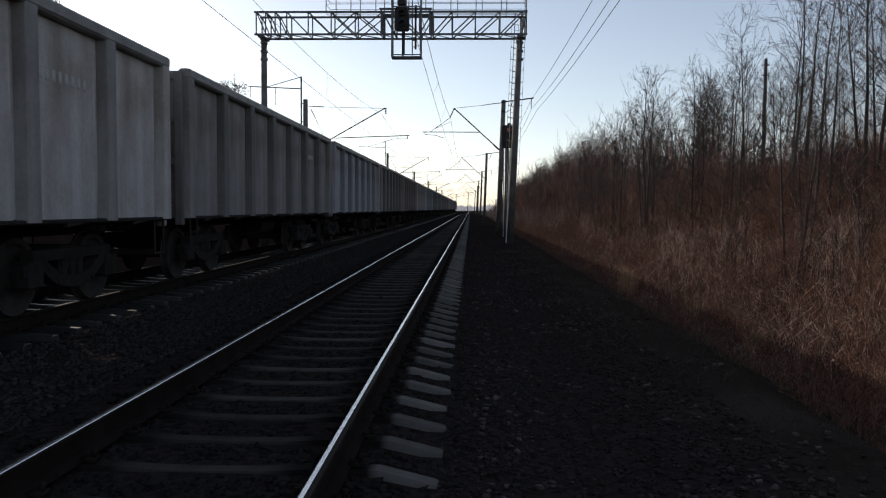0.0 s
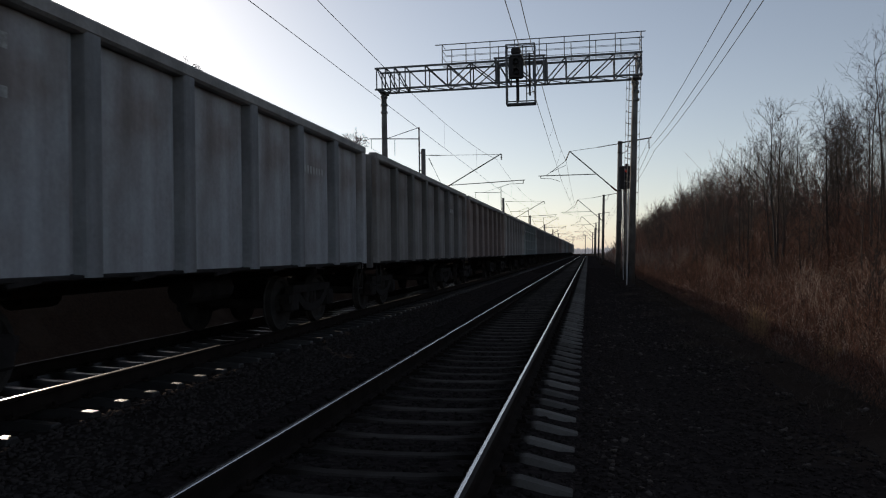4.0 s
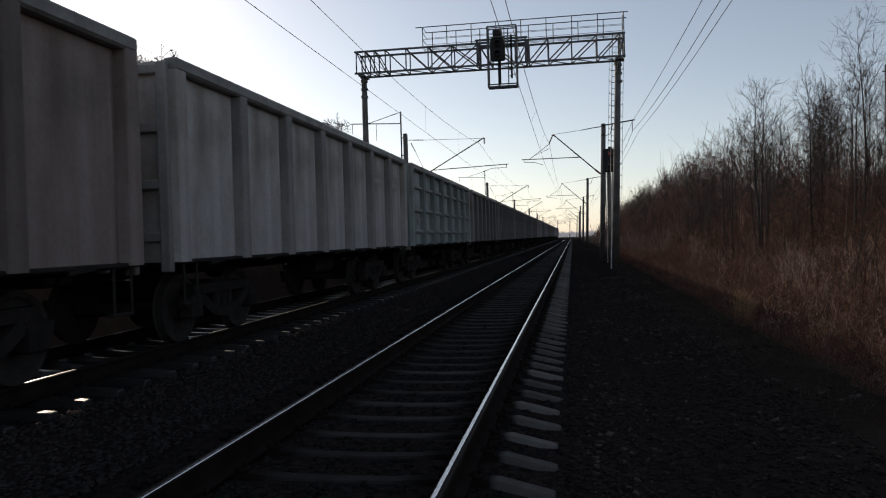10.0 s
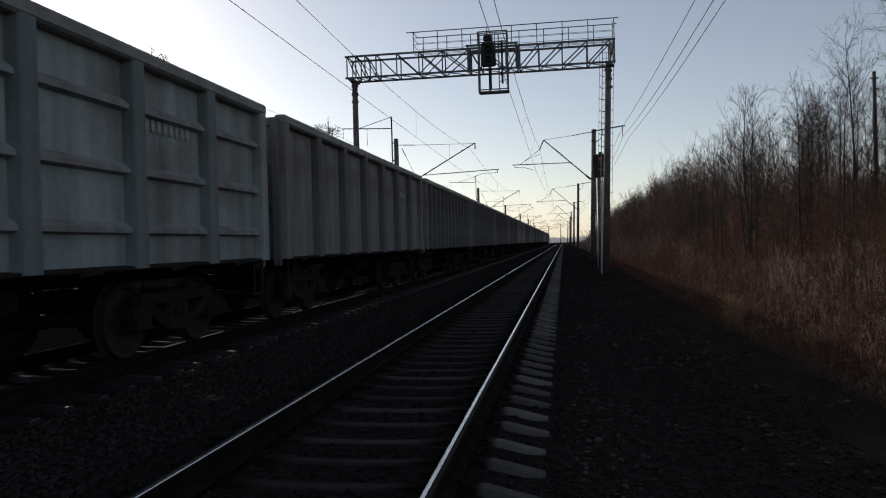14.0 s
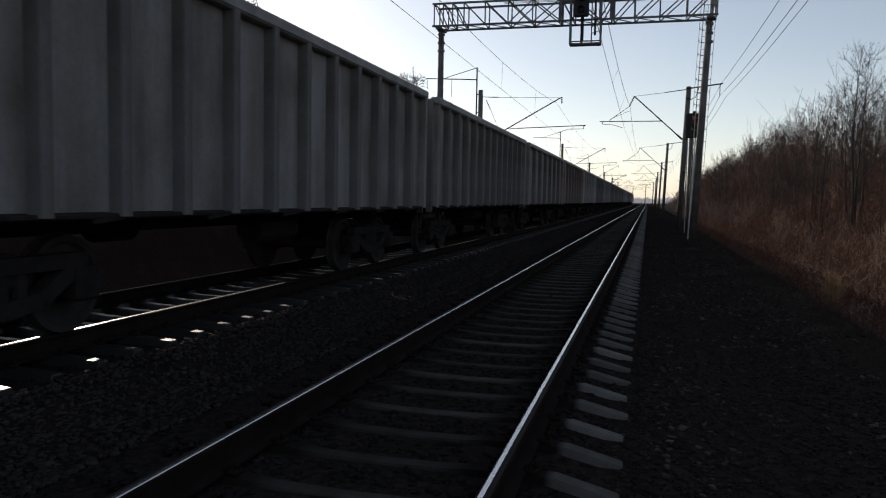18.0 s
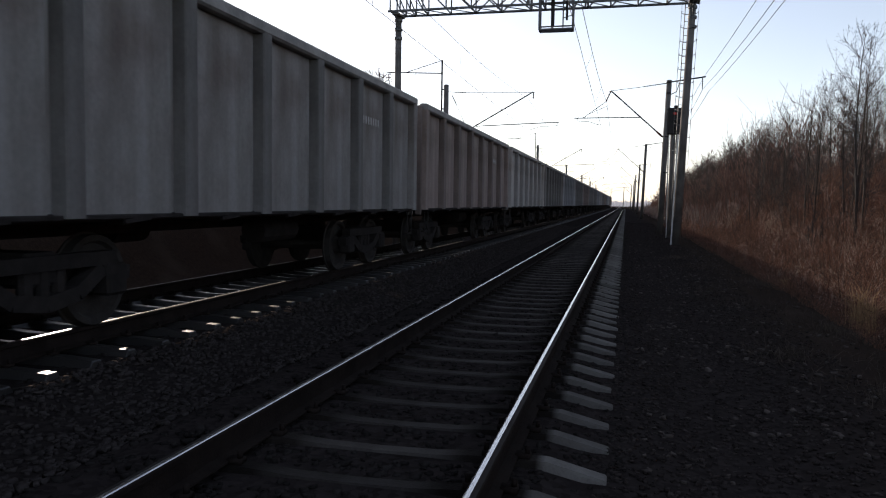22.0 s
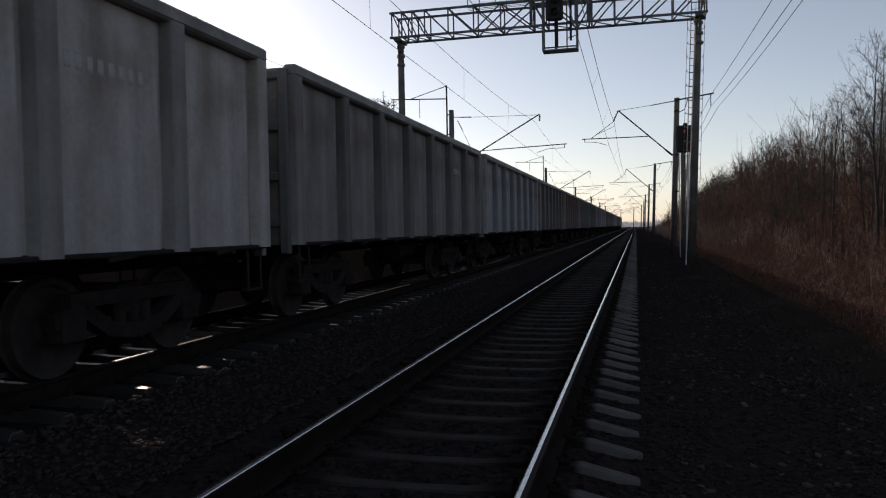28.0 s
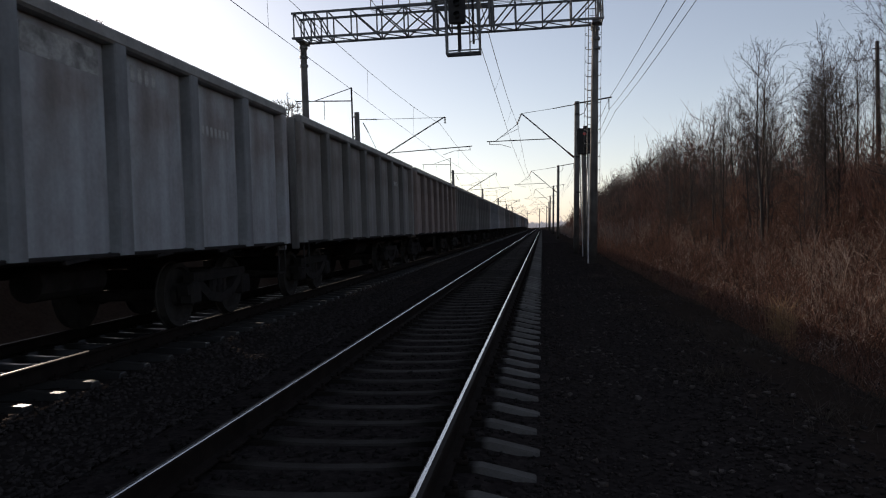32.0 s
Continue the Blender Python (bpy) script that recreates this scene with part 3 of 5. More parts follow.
def right_mast():
    t = thing("catenary_mast", pose(RIGHT_X, RIGHT_Y, 0), "round grey concrete overhead-line mast with a steel cantilever arm", "mast", "overhead line masts")
    bm = bmesh.new(); tube(bm, (-0.22, 0, -0.6), (0.05, 0, 8.1), 0.165, 0.138, n=16)
    part("pole", bm, CONCRETE, t, smooth=True)
    bm = bmesh.new(); tube(bm, (-0.24, 0, 5.07), (-3.03, 0, 7.6), 0.035)
    part("cantilever_strut", bm, DARKSTEEL, t)
    bm = bmesh.new()
    tube(bm, (0.0, 0, 7.95), (-0.6, 0, 7.88), 0.025)
    insulator(bm, (-0.6, 0, 7.88), (-1.3, 0, 7.78), 0.05)
    tube(bm, (-1.3, 0, 7.78), (-3.0, 0, 7.6), 0.012)
    part("stay_rod", bm, DARKSTEEL, t)
    bm = bmesh.new()
    tube(bm, (-1.4, 0, 6.12), (-5.0, 0, 6.12), 0.026)
    tube(bm, (-4.85, 0, 6.12), (-4.85, 0, 5.95), 0.02)
    tube(bm, (-4.85, 0, 5.96), (-4.2, 0, 5.92), 0.014)
    tube(bm, (-4.2, 0, 5.92), (-3.66, 0, 5.74), 0.014)
    tube(bm, (-3.3, 0, 7.0), (-4.5, 0, 6.14), 0.016)
    tube(bm, (-3.25, 0, 6.75), (-4.3, 0, 6.3), 0.012)
    part("registration_arm", bm, DARKSTEEL, t)
    bm = bmesh.new()
    insulator(bm, (-3.03, 0, 7.6), (-3.3, 0, 7.0), 0.08, 4)
    part("insulator", bm, PORCELAIN, t)
    bm = bmesh.new(); tube(bm, (-0.2, 0, 5.04), (-0.55, 0, 5.35), 0.06, 0.05)
    part("insulator", bm, PORCELAIN, t)
    bm = bmesh.new()
    bar(bm, (-0.1, 0.16, 8.0), (1.94, 0.16, 8.27), 0.07)
    tube(bm, (0.15, 0.16, 7.35), (0.45, 0.16, 7.5), 0.02)
    tube(bm, (0.45, 0.16, 7.5), (0.62, 0.16, 8.05), 0.02)
    insulator(bm, (1.78, 0.16, 8.2), (1.78, 0.16, 7.6), 0.05)
    part("feeder_bracket", bm, DARKSTEEL, t)
    for z in (3.1, 5.05, 7.4, 7.98):
        bm = bmesh.new(); tube(bm, (-0.1 + z * 0.017, 0, z - 0.035), (-0.1 + z * 0.017, 0, z + 0.035), 0.18 - z * 0.004, n=14)
        part("clamp_band", bm, DARKSTEEL, t)
    bm = bmesh.new(); tube(bm, (-0.2, -0.05, -0.4), (-0.19, -0.05, 3.2), 0.022, n=6)
    part("earth_cable_pipe", bm, PIPE, t, "pale grey cable pipe")
    return t


def left_mast():
    t = thing("catenary_mast", pose(LEFT_X, LEFT_Y, 0), "round grey concrete mast with cantilever and tall feeder bracket", "mast", "overhead line masts")
    bm = bmesh.new(); tube(bm, (0, 0, -0.9), (0, 0, 7.95), 0.18, 0.14, n=16)
    part("pole", bm, CONCRETE, t, smooth=True)
    bm = bmesh.new(); tube(bm, (0.2, 0, 4.77), (4.93, 0, 7.45), 0.035)
    part("cantilever_strut", bm, DARKSTEEL, t)
    bm = bmesh.new()
    insulator(bm, (0.5, 0, 7.53), (1.15, 0, 7.5), 0.055)
    tube(bm, (0.14, 0, 7.55), (0.5, 0, 7.53), 0.02)
    tube(bm, (1.15, 0, 7.5), (4.9, 0, 7.42), 0.012)
    insulator(bm, (0.35, 0, 7.35), (0.62, 0, 6.8), 0.05)
    tube(bm, (0.62, 0, 6.8), (1.35, 0, 5.2), 0.012)
    part("stay_rod", bm, DARKSTEEL, t)
    bm = bmesh.new()
    insulator(bm, (1.75, 0, 5.6), (2.35, 0, 5.63), 0.045)
    tube(bm, (2.35, 0, 5.63), (6.4, 0, 5.78), 0.026)
    tube(bm, (6.28, 0, 5.78), (6.28, 0, 5.56), 0.02)
    tube(bm, (6.26, 0, 5.58), (5.4, 0, 5.56), 0.014)
    tube(bm, (5.4, 0, 5.56), (4.8, 0, 5.38), 0.014)
    part("registration_arm", bm, DARKSTEEL, t)
    bm = bmesh.new()
    insulator(bm, (4.95, 0, 7.45), (4.95, 0, 7.08), 0.075, 4)
    part("insulator", bm, PORCELAIN, t)
    bm = bmesh.new()
    bar(bm, (-0.26, 0, 6.45), (-0.26, 0, 9.35), 0.075)
    bar(bm, (-0.26, 0, 8.6), (-3.5, 0, 8.74), 0.055)
    bar(bm, (-0.26, 0, 9.32), (-2.4, 0, 8.7), 0.035)
    for z in (6.6, 7.7):
        bar(bm, (-0.3, 0, z), (0.1, 0, z), 0.06)
    for x in (-1.85, -3.4):
        insulator(bm, (x, 0, 8.7), (x, 0, 7.6 if x > -3 else 8.1), 0.035)
    part("feeder_bracket", bm, DARKSTEEL, t)
    return t


def build_masts():
    r, l = right_mast(), left_mast()
    for k in range(1, 13):
        copy_thing(r, on_line(RIGHT_X - (0.1 if k % 2 else 0), RIGHT_Y + SPAN * k) @ pose(0, 0, 0, 0, 0, (-1) ** k * 2))
        copy_thing(l, on_line(LEFT_X + (0.12 if k % 2 else 0), LEFT_Y + SPAN * k) @ pose(0, 0, 0, 0, 0, (-1) ** k * 1.5))


build_masts()


def wire_run(name, points, r, label, n=4, bm=None):
    """A wire through the points."""
    own = bm is None
    bm = bm or bmesh.new()
    for a, b in zip(points, points[1:]):
        tube(bm, a, b, r, n=n, caps=False)
    if own:
        tagged(new(name, mesh_of(name, bm, WIRE)), label, "wire", "overhead wires", "structure")


def catenary(x, y_first, x_off, z_contact, z_top, sag, name):
    """Contact wire, messenger and droppers of a track."""
    msgr, cont, drops = [], [], []
    for k in range(-2, 9):
        y0 = y_first + SPAN * k
        z0 = x + (x_off if k % 2 else -x_off)            # the stagger from mast to mast
        z1 = x - (x_off if k % 2 else -x_off)
        if name == "near" and k < 0:
            z0, z1 = (0.2, x - x_off) if k == -1 else (-0.05, 0.2)
        for i in range(10):
            s = i / 10
            y = y0 + SPAN * s
            turn = float(bend(y))
            xx = z0 + (z1 - z0) * s + turn
            zz = z_top - sag * 4 * s * (1 - s)
            msgr.append((x + 0.2 + turn, y, zz) if name == "near" else (xx * 0.6 + (x + turn) * 0.4, y, zz))
            cont.append((xx, y, z_contact))
            if i in (2, 4, 6, 8) and k < 5:
                drops.append((msgr[-1], cont[-1]))
    wire_run("messenger_wire", msgr, 0.009, f"sagging messenger wire above the {name} track")
    wire_run("contact_wire", cont, 0.008, f"dark contact wire above the {name} track")
    bm = bmesh.new()
    for a, b in drops:
        tube(bm, a, b, 0.004, n=3, caps=False)
    tagged(new("dropper_wires", mesh_of("dropper_wires", bm, WIRE)), f"thin vertical droppers of the {name} track's overhead line", "wire", "overhead wires", "structure")


catenary(0.05, RIGHT_Y, 0.1, 5.74, 7.0, 0.8, "near")
catenary(-3.85, LEFT_Y, 0.2, 5.4, 7.1, 0.75, "far")


def span_wires(name, x, y_first, z, sag, r, label, k0=-2, k1=9):
    pts = []
    for k in range(k0, k1):
        for i in range(8):
            s = i / 8
            pts.append((x + float(bend(y_first + SPAN * (k + s))), y_first + SPAN * (k + s), z - sag * 4 * s * (1 - s)))
    wire_run(name, pts, r, label)


span_wires("feeder_wire", 5.3, RIGHT_Y, 8.2, 0.33, 0.012, "feeder wire on the bracket ends of the concrete masts")
span_wires("feeder_wire", 5.3, RIGHT_Y, 7.6, 0.55, 0.012, "feeder wire on the bracket ends of the concrete masts")
span_wires("feeder_wire", 5.62, RIGHT_Y, 7.5, 0.4, 0.012, "feeder wire on the bracket ends of the concrete masts")
span_wires("feeder_wire", LEFT_X - 3.5, LEFT_Y, 8.2, 0.4, 0.008, "feeder wire beyond the train")

# ---- signal gantry ----
GY = 35.88


def gantry():
    t = thing("signal_gantry", pose(0, GY, 0), "grey lattice steel signal gantry on two concrete posts over both tracks", "gantry")
    for x, z0 in ((3.83, -0.6), (-8.53, -0.9)):
        bm = bmesh.new()
        foot = x - 0.36 if x > 0 else x
        tube(bm, (foot, 0, z0), (x, 0, 9.42), 0.18, 0.135, n=18)
        p = part("post", bm, CONCRETE, t, smooth=True)
        for z in (8.5, 8.88, 9.28):
            bm = bmesh.new(); tube(bm, (x, 0, z - 0.05), (x, 0, z + 0.05), 0.18, n=16)
            part("clamp_band", bm, STEEL, p)
        bm = bmesh.new(); box(bm, x - 0.15, x + 0.15, -0.5, 0.5, 9.45, 9.53)
        part("girder_seat", bm, STEEL, p)
        for s in (-0.42, 0.42):
            bm = bmesh.new(); bar(bm, (x, s * 0.4, 8.95), (x, s, 9.5), 0.05)
            part("seat_strut", bm, STEEL, p)
    # girder: four chords, verticals and diagonals on the two sides
    x0, x1, za, zb, hw = -8.85, 4.15, 9.58, 10.63, 0.5
    for y in (-hw, hw):
        for z in (za, zb):
            bm = bmesh.new(); bar(bm, (x0, y, z), (x1, y, z), 0.085)
            part("girder_chord", bm, STEEL, t)
    xs = [-8.75, -8.3, -7.84, -7.28, -6.25, -5.15, -4.0, -2.7, -2.11, -0.94, -0.33, 0.6, 1.7, 2.86, 3.9, 4.1]
    for y in (-hw, hw):
        for i, x in enumerate(xs):
            bm = bmesh.new(); angle_bar(bm, (x, y, za), (x, y, zb), 0.06)
            part("girder_upright", bm, STEEL, t)
            if i < len(xs) - 1:
                a, b = (za, zb) if x > -1 else (zb, za)
                bm = bmesh.new(); angle_bar(bm, (x, y, a), (xs[i + 1], y, b), 0.05)
                part("girder_diagonal", bm, STEEL, t)
                if i in (5, 6):
                    bm = bmesh.new(); angle_bar(bm, (x, y, b), (xs[i + 1], y, a), 0.045)
                    part("girder_diagonal", bm, STEEL, t)
    for i, x in enumerate(xs):
        for z in (za, zb):
            bm = bmesh.new(); bar(bm, (x, -hw, z), (x, hw, z), 0.045)
            part("girder_cross_bar", bm, STEEL, t)
        if i < len(xs) - 1:
            bm = bmesh.new(); bar(bm, (x, -hw, za), (xs[i + 1], hw, za), 0.035)
            part("girder_cross_brace", bm, STEEL, t)
    for k in range(4):
        bm = bmesh.new(); box(bm, -5.5, 4.1, -0.33 + k * 0.2, -0.30 + k * 0.2, zb + 0.045, zb + 0.06)
        part("walkway_bar", bm, STEEL, t, "flat bar of the walkway's open grating")
    # railing on the walkway
    for y in (-hw, hw):
        bm = bmesh.new()
        tube(bm, (-5.75 if y < 0 else -5.45, y, 11.6), (4.3, y, 11.6), 0.024, n=6)
        for z in (11.0, 11.32):
            tube(bm, (-5.4, y, z), (4.1, y, z), 0.011, n=5)
        part("handrail", bm, STEEL, t)
        for k in range(9):
            x = -5.4 + k * (9.5 / 8)
            bm = bmesh.new(); tube(bm, (x + (0.3 if y > 0 and k < 8 else 0), y, zb), (x + (0.3 if y > 0 and k < 8 else 0), y, 11.6), 0.022, n=6)
            part("railing_post", bm, STEEL, t)
    for x in (-5.4, 4.1):
        bm = bmesh.new()
        for z in (11.0, 11.32, 11.6):
            tube(bm, (x, -hw, z), (x, hw, z), 0.016, n=5)
        part("railing_end", bm, STEEL, t)
    # cage that carries the signal
    cx0, cx1, cz0, cz1, cy0, cy1 = -2.2, -0.85, 8.4, 11.22, -1.1, -0.56
    bm = bmesh.new()
    for y in (cy0, cy1):
        bar(bm, (cx0, y, cz0), (cx1, y, cz0), 0.05)
    for x in (cx0, cx1):
        bar(bm, (x, cy0, cz0), (x, cy1, cz0), 0.05)
    cage = part("signal_cage", bm, STEEL, t, "steel cage hanging from the girder round the signal")

    def cage_bar(name, p, q, w, h=None):
        bm = bmesh.new(); bar(bm, p, q, w, h)
        part(name, bm, STEEL, cage)

    for x in (cx0, cx1):
        for y in (cy0, cy1):
            cage_bar("cage_upright", (x, y, cz0), (x, y, cz1), 0.06)
    for z in (cz0 + 0.1, 10.72, cz1):
        for y in (cy0, cy1):
            cage_bar("cage_rail", (cx0, y, z), (cx1, y, z), 0.05)
        for x in (cx0, cx1):
            cage_bar("cage_rail", (x, cy0, z), (x, cy1, z), 0.05)
    for x in (-1.72, -1.28):
        cage_bar("cage_upright", (x, cy1, cz0), (x, cy1, cz1), 0.05)
    for k in range(6):
        cage_bar("floor_slat", (cx0, cy0 + 0.1 * k + 0.04, cz0 + 0.03), (cx1, cy0 + 0.1 * k + 0.04, cz0 + 0.03), 0.035, 0.02)
    for z in (8.95, 9.25):
        cage_bar("cage_brace", (-1.28, cy1, z), (cx1, cy1, z + 0.12), 0.03)
    bm = bmesh.new()
    bar(bm, (-1.12, cy1 - 0.05, 8.85), (-1.12, cy1 - 0.05, 10.9), 0.09)
    bar(bm, (-1.72, cy1 - 0.05, 8.45), (-1.72, cy1 - 0.05, 11.1), 0.1)
    part("signal_bracket", bm, DARKSTEEL, t)
    for y in (-hw - 0.05, hw + 0.05):
        bm = bmesh.new()
        bar(bm, (-2.85, y, zb + 0.12), (-0.35, y, zb + 0.12), 0.09)
        bar(bm, (-2.75, y, za), (-2.75, y, zb + 0.12), 0.08)
        bar(bm, (-0.45, y, za), (-0.45, y, zb + 0.12), 0.08)
        part("cage_frame", bm, STEEL, t)
    # ladder with safety hoops up the right post, leaning with it
    def ladder_x(z):
        return 3.47 + 0.36 * (z + 0.6) / 10.02 - 0.06

    for s in (-0.2, 0.2):
        bm = bmesh.new(); tube(bm, (ladder_x(1.6) + s, 0.3, 1.6), (ladder_x(10.8) + s, 0.3, 10.8), 0.018, n=6)
        part("ladder_rail", bm, STEEL, t)
    for k in range(31):
        z = 1.8 + k * 0.28
        bm = bmesh.new()
        tube(bm, (ladder_x(z) - 0.2, 0.3, z), (ladder_x(z) + 0.2, 0.3, z), 0.012, n=5)
        part("ladder_rung", bm, STEEL, t)
    for k in range(14):
        z = 3.0 + k * 0.56
        bm = bmesh.new()
        pts = [(ladder_x(z) + 0.33 * math.cos(a), 0.3 + 0.35 * math.sin(a), z) for a in np.linspace(-0.5, math.pi + 0.5, 13)]
        for a, b in zip(pts, pts[1:]):
            tube(bm, a, b, 0.014, n=4, caps=False)
        part("ladder_hoop", bm, STEEL, t)
    for a in (0.05, math.pi / 2, math.pi - 0.05):
        bm = bmesh.new()
        tube(bm, (ladder_x(3.0) + 0.33 * math.cos(a), 0.3 + 0.35 * math.sin(a), 3.0), (ladder_x(10.3) + 0.33 * math.cos(a), 0.3 + 0.35 * math.sin(a), 10.3), 0.008, n=4)
        part("hoop_strap", bm, STEEL, t)
    for x in (3.27,):
        bm = bmesh.new(); tube(bm, (x, -0.2, -0.5), (x + 0.16, -0.17, 4.2), 0.032, n=6)
        part("cable_pipe", bm, PIPE, t, "pale grey cable pipe")


gantry()


def gantry_signal():
    t = thing("gantry_signal", pose(-1.73, GY - 0.86, 10.17), "black two-lamp signal head in the gantry's cage, unlit", "railway signal")
    bm = bmesh.new()
    box(bm, -0.34, 0.34, -0.12, 0.05, -0.55, 0.58, 0.06)
    box(bm, -0.25, 0.25, 0.05, 0.3, -0.5, 0.5, 0.05)
    part("signal_box", bm, DARKSTEEL, t)
    for z in (-0.24, 0.24):
        bm = bmesh.new(); tube(bm, (0, -0.36, z), (0, -0.12, z), 0.13, 0.12, n=16, caps=False)
        part("lamp_hood", bm, DARKSTEEL, t)
        bm = bmesh.new(); tube(bm, (0, -0.145, z), (0, -0.125, z), 0.1, n=16)
        part("lamp_lens", bm, LENS, t)
    bm = bmesh.new()
    box(bm, -0.24, 0.2, -0.05, 0.2, 0.66, 0.95, 0.05)
    tube(bm, (0, 0.05, 0.55), (0, 0.05, 0.7), 0.04)
    part("junction_box", bm, DARKSTEEL, t)
    bm = bmesh.new(); bar(bm, (0.06, 0.2, -1.55), (0.06, 0.2, 0.6), 0.09)
    part("signal_stem", bm, DARKSTEEL, t)


gantry_signal()


def mast_signal():
    t = thing("mast_signal", pose(3.6, 42.9, 0), "dark colour-light signal on a concrete mast showing red", "railway signal")
    bm = bmesh.new(); tube(bm, (0.02, 0, -0.6), (0.02, 0, 6.0), 0.14, 0.12, n=14)
    part("mast", bm, CONCRETE, t, smooth=True)
    bm = bmesh.new()
    box(bm, -0.3, 0.56, -0.3, -0.18, 4.8, 6.12, 0.07)
    box(bm, -0.2, 0.46, -0.18, 0.0, 4.9, 6.0, 0.04)
    box(bm, 0.02, 0.22, -0.26, -0.1, 6.12, 6.24, 0.03)
    part("signal_box", bm, DARKSTEEL, t)
    for i, z in enumerate((5.83, 5.46, 5.1)):
        bm = bmesh.new(); tube(bm, (0.07, -0.4, z), (0.07, -0.3, z), 0.085, 0.08, n=16, caps=False)
        part("lamp_hood", bm, DARKSTEEL, t)
        bm = bmesh.new(); tube(bm, (0.07, -0.325, z), (0.07, -0.305, z), 0.07, n=16)
        part("lamp_lens", bm, RED_LAMP if i == 0 else LENS, t, "lit red lamp" if i == 0 else "unlit dark lamp")
    for x in (-0.16, 0.22):
        bm = bmesh.new(); tube(bm, (x, -0.16, -0.5), (x, -0.14, 4.8), 0.02, n=6)
        part("cable_pipe", bm, PIPE, t, "pale grey cable pipe")
    bm = bmesh.new()
    for s in (-0.2, 0.2):
        bar(bm, (s + 0.02, 0.2, 1.0), (s + 0.02, 0.2, 6.0), 0.03)
    for k in range(14):
        bar(bm, (-0.18, 0.2, 1.1 + k * 0.35), (0.22, 0.2, 1.1 + k * 0.35), 0.02)
    part("ladder", bm, DARKSTEEL, t)


mast_signal()

# ---- the freight train ----
CAR = 13.6                            # over the couplers
GAP0 = 11.03                          # where the first gap stands at the start
HALF_W, Z_SILL, Z_TOP = 1.56, 1.12, 3.66


def paint(name, color, rust):
    """Weathered paint: blotches of rust, and dirt that has run down in streaks."""
    m = mat(name, color, 0.75, 0.0, scale=0.9, fine=18, vary=0.3, bump=0.2, stain=rust, spec=0.25)
    N, L = m.node_tree.nodes, m.node_tree.links
    b = N["Principled BSDF"]
    old = b.inputs["Base Color"].links[0].from_socket
    co, mp, n, r = N.new("ShaderNodeTexCoord"), N.new("ShaderNodeMapping"), N.new("ShaderNodeTexNoise"), N.new("ShaderNodeValToRGB")
    mp.inputs["Scale"].default_value = (2.6, 2.6, 0.3)
    n.inputs["Scale"].default_value, n.inputs["Detail"].default_value = 1.0, 6
    L.new(co.outputs["Object"], mp.inputs[0]); L.new(mp.outputs[0], n.inputs["Vector"]); L.new(n.outputs["Fac"], r.inputs["Fac"])
    e = r.color_ramp.elements
    e[0].position, e[0].color, e[1].position, e[1].color = 0.3, (0.6, 0.56, 0.53, 1), 0.62, (1, 1, 1, 1)
    mul = N.new("ShaderNodeMix"); mul.data_type = "RGBA"; mul.blend_type = "MULTIPLY"
    mul.inputs["Factor"].default_value = 1
    L.new(old, mul.inputs["A"]); L.new(r.outputs["Color"], mul.inputs["B"])
    L.new(mul.outputs["Result"], b.inputs["Base Color"])
    return m


COLOURS = {"dark_grey": ((0.29, 0.28, 0.268), (0.2, 0.175, 0.16)), "blue_grey": ((0.42, 0.435, 0.45), (0.3, 0.27, 0.26)), "brown": ((0.33, 0.265, 0.24), (0.23, 0.185, 0.16)),
           "teal": ((0.38, 0.44, 0.425), (0.28, 0.26, 0.245)), "pale_grey": ((0.52, 0.5, 0.48), (0.36, 0.325, 0.29))}
PAINTS = {k: paint("wagon_paint_" + k, c, rust) for k, (c, rust) in COLOURS.items()}
# darker copies of the body paints, with the posts' shade put into the colour
SHADED_POST_PAINTS = {k: paint("wagon_shaded_post_" + k, tuple(v * 0.66 for v in c), tuple(v * 0.45 for v in c)) for k, (c, rust) in COLOURS.items()}
CHORD = mat("worn_steel_edge", (0.27, 0.255, 0.24), 0.6, 0.2, scale=2, fine=20, vary=0.35)
MARK = mat("white_stencil_paint", (0.42, 0.41, 0.39), 0.9, scale=5, fine=30, vary=0.6, bump=0.05)
HALF_L = 6.37                         # half of the body's length


def wheel_mesh(s):
    """A disc wheel: flange, tread, dished disc and hub, on the side s."""
    bm = bmesh.new()
    prof = [(-0.035, 0.12), (-0.035, 0.44), (-0.035, 0.495), (-0.015, 0.5), (0.0, 0.478), (0.1, 0.47), (0.1, 0.41), (0.055, 0.38), (0.04, 0.17), (0.115, 0.15), (0.115, 0.09)]
    rings = []
    for k in range(24):
        a = k * math.tau / 24
        rings.append([bm.verts.new((s * x, r * math.cos(a), r * math.sin(a))) for x, r in prof])
    for k in range(24):
        p, q = rings[k], rings[(k + 1) % 24]
        for i in range(len(prof) - 1):
            bm.faces.new((p[i], p[i + 1], q[i + 1], q[i]))
    bmesh.ops.recalc_face_normals(bm, faces=bm.faces)
    return mesh_of("wheel", bm, WHEEL_STEEL, False)


def axle_mesh():
    bm = bmesh.new()
    tube(bm, (-1.1, 0, 0), (1.1, 0, 0), 0.088, n=10)
    return mesh_of("wheelset", bm, WHEEL_STEEL, False)


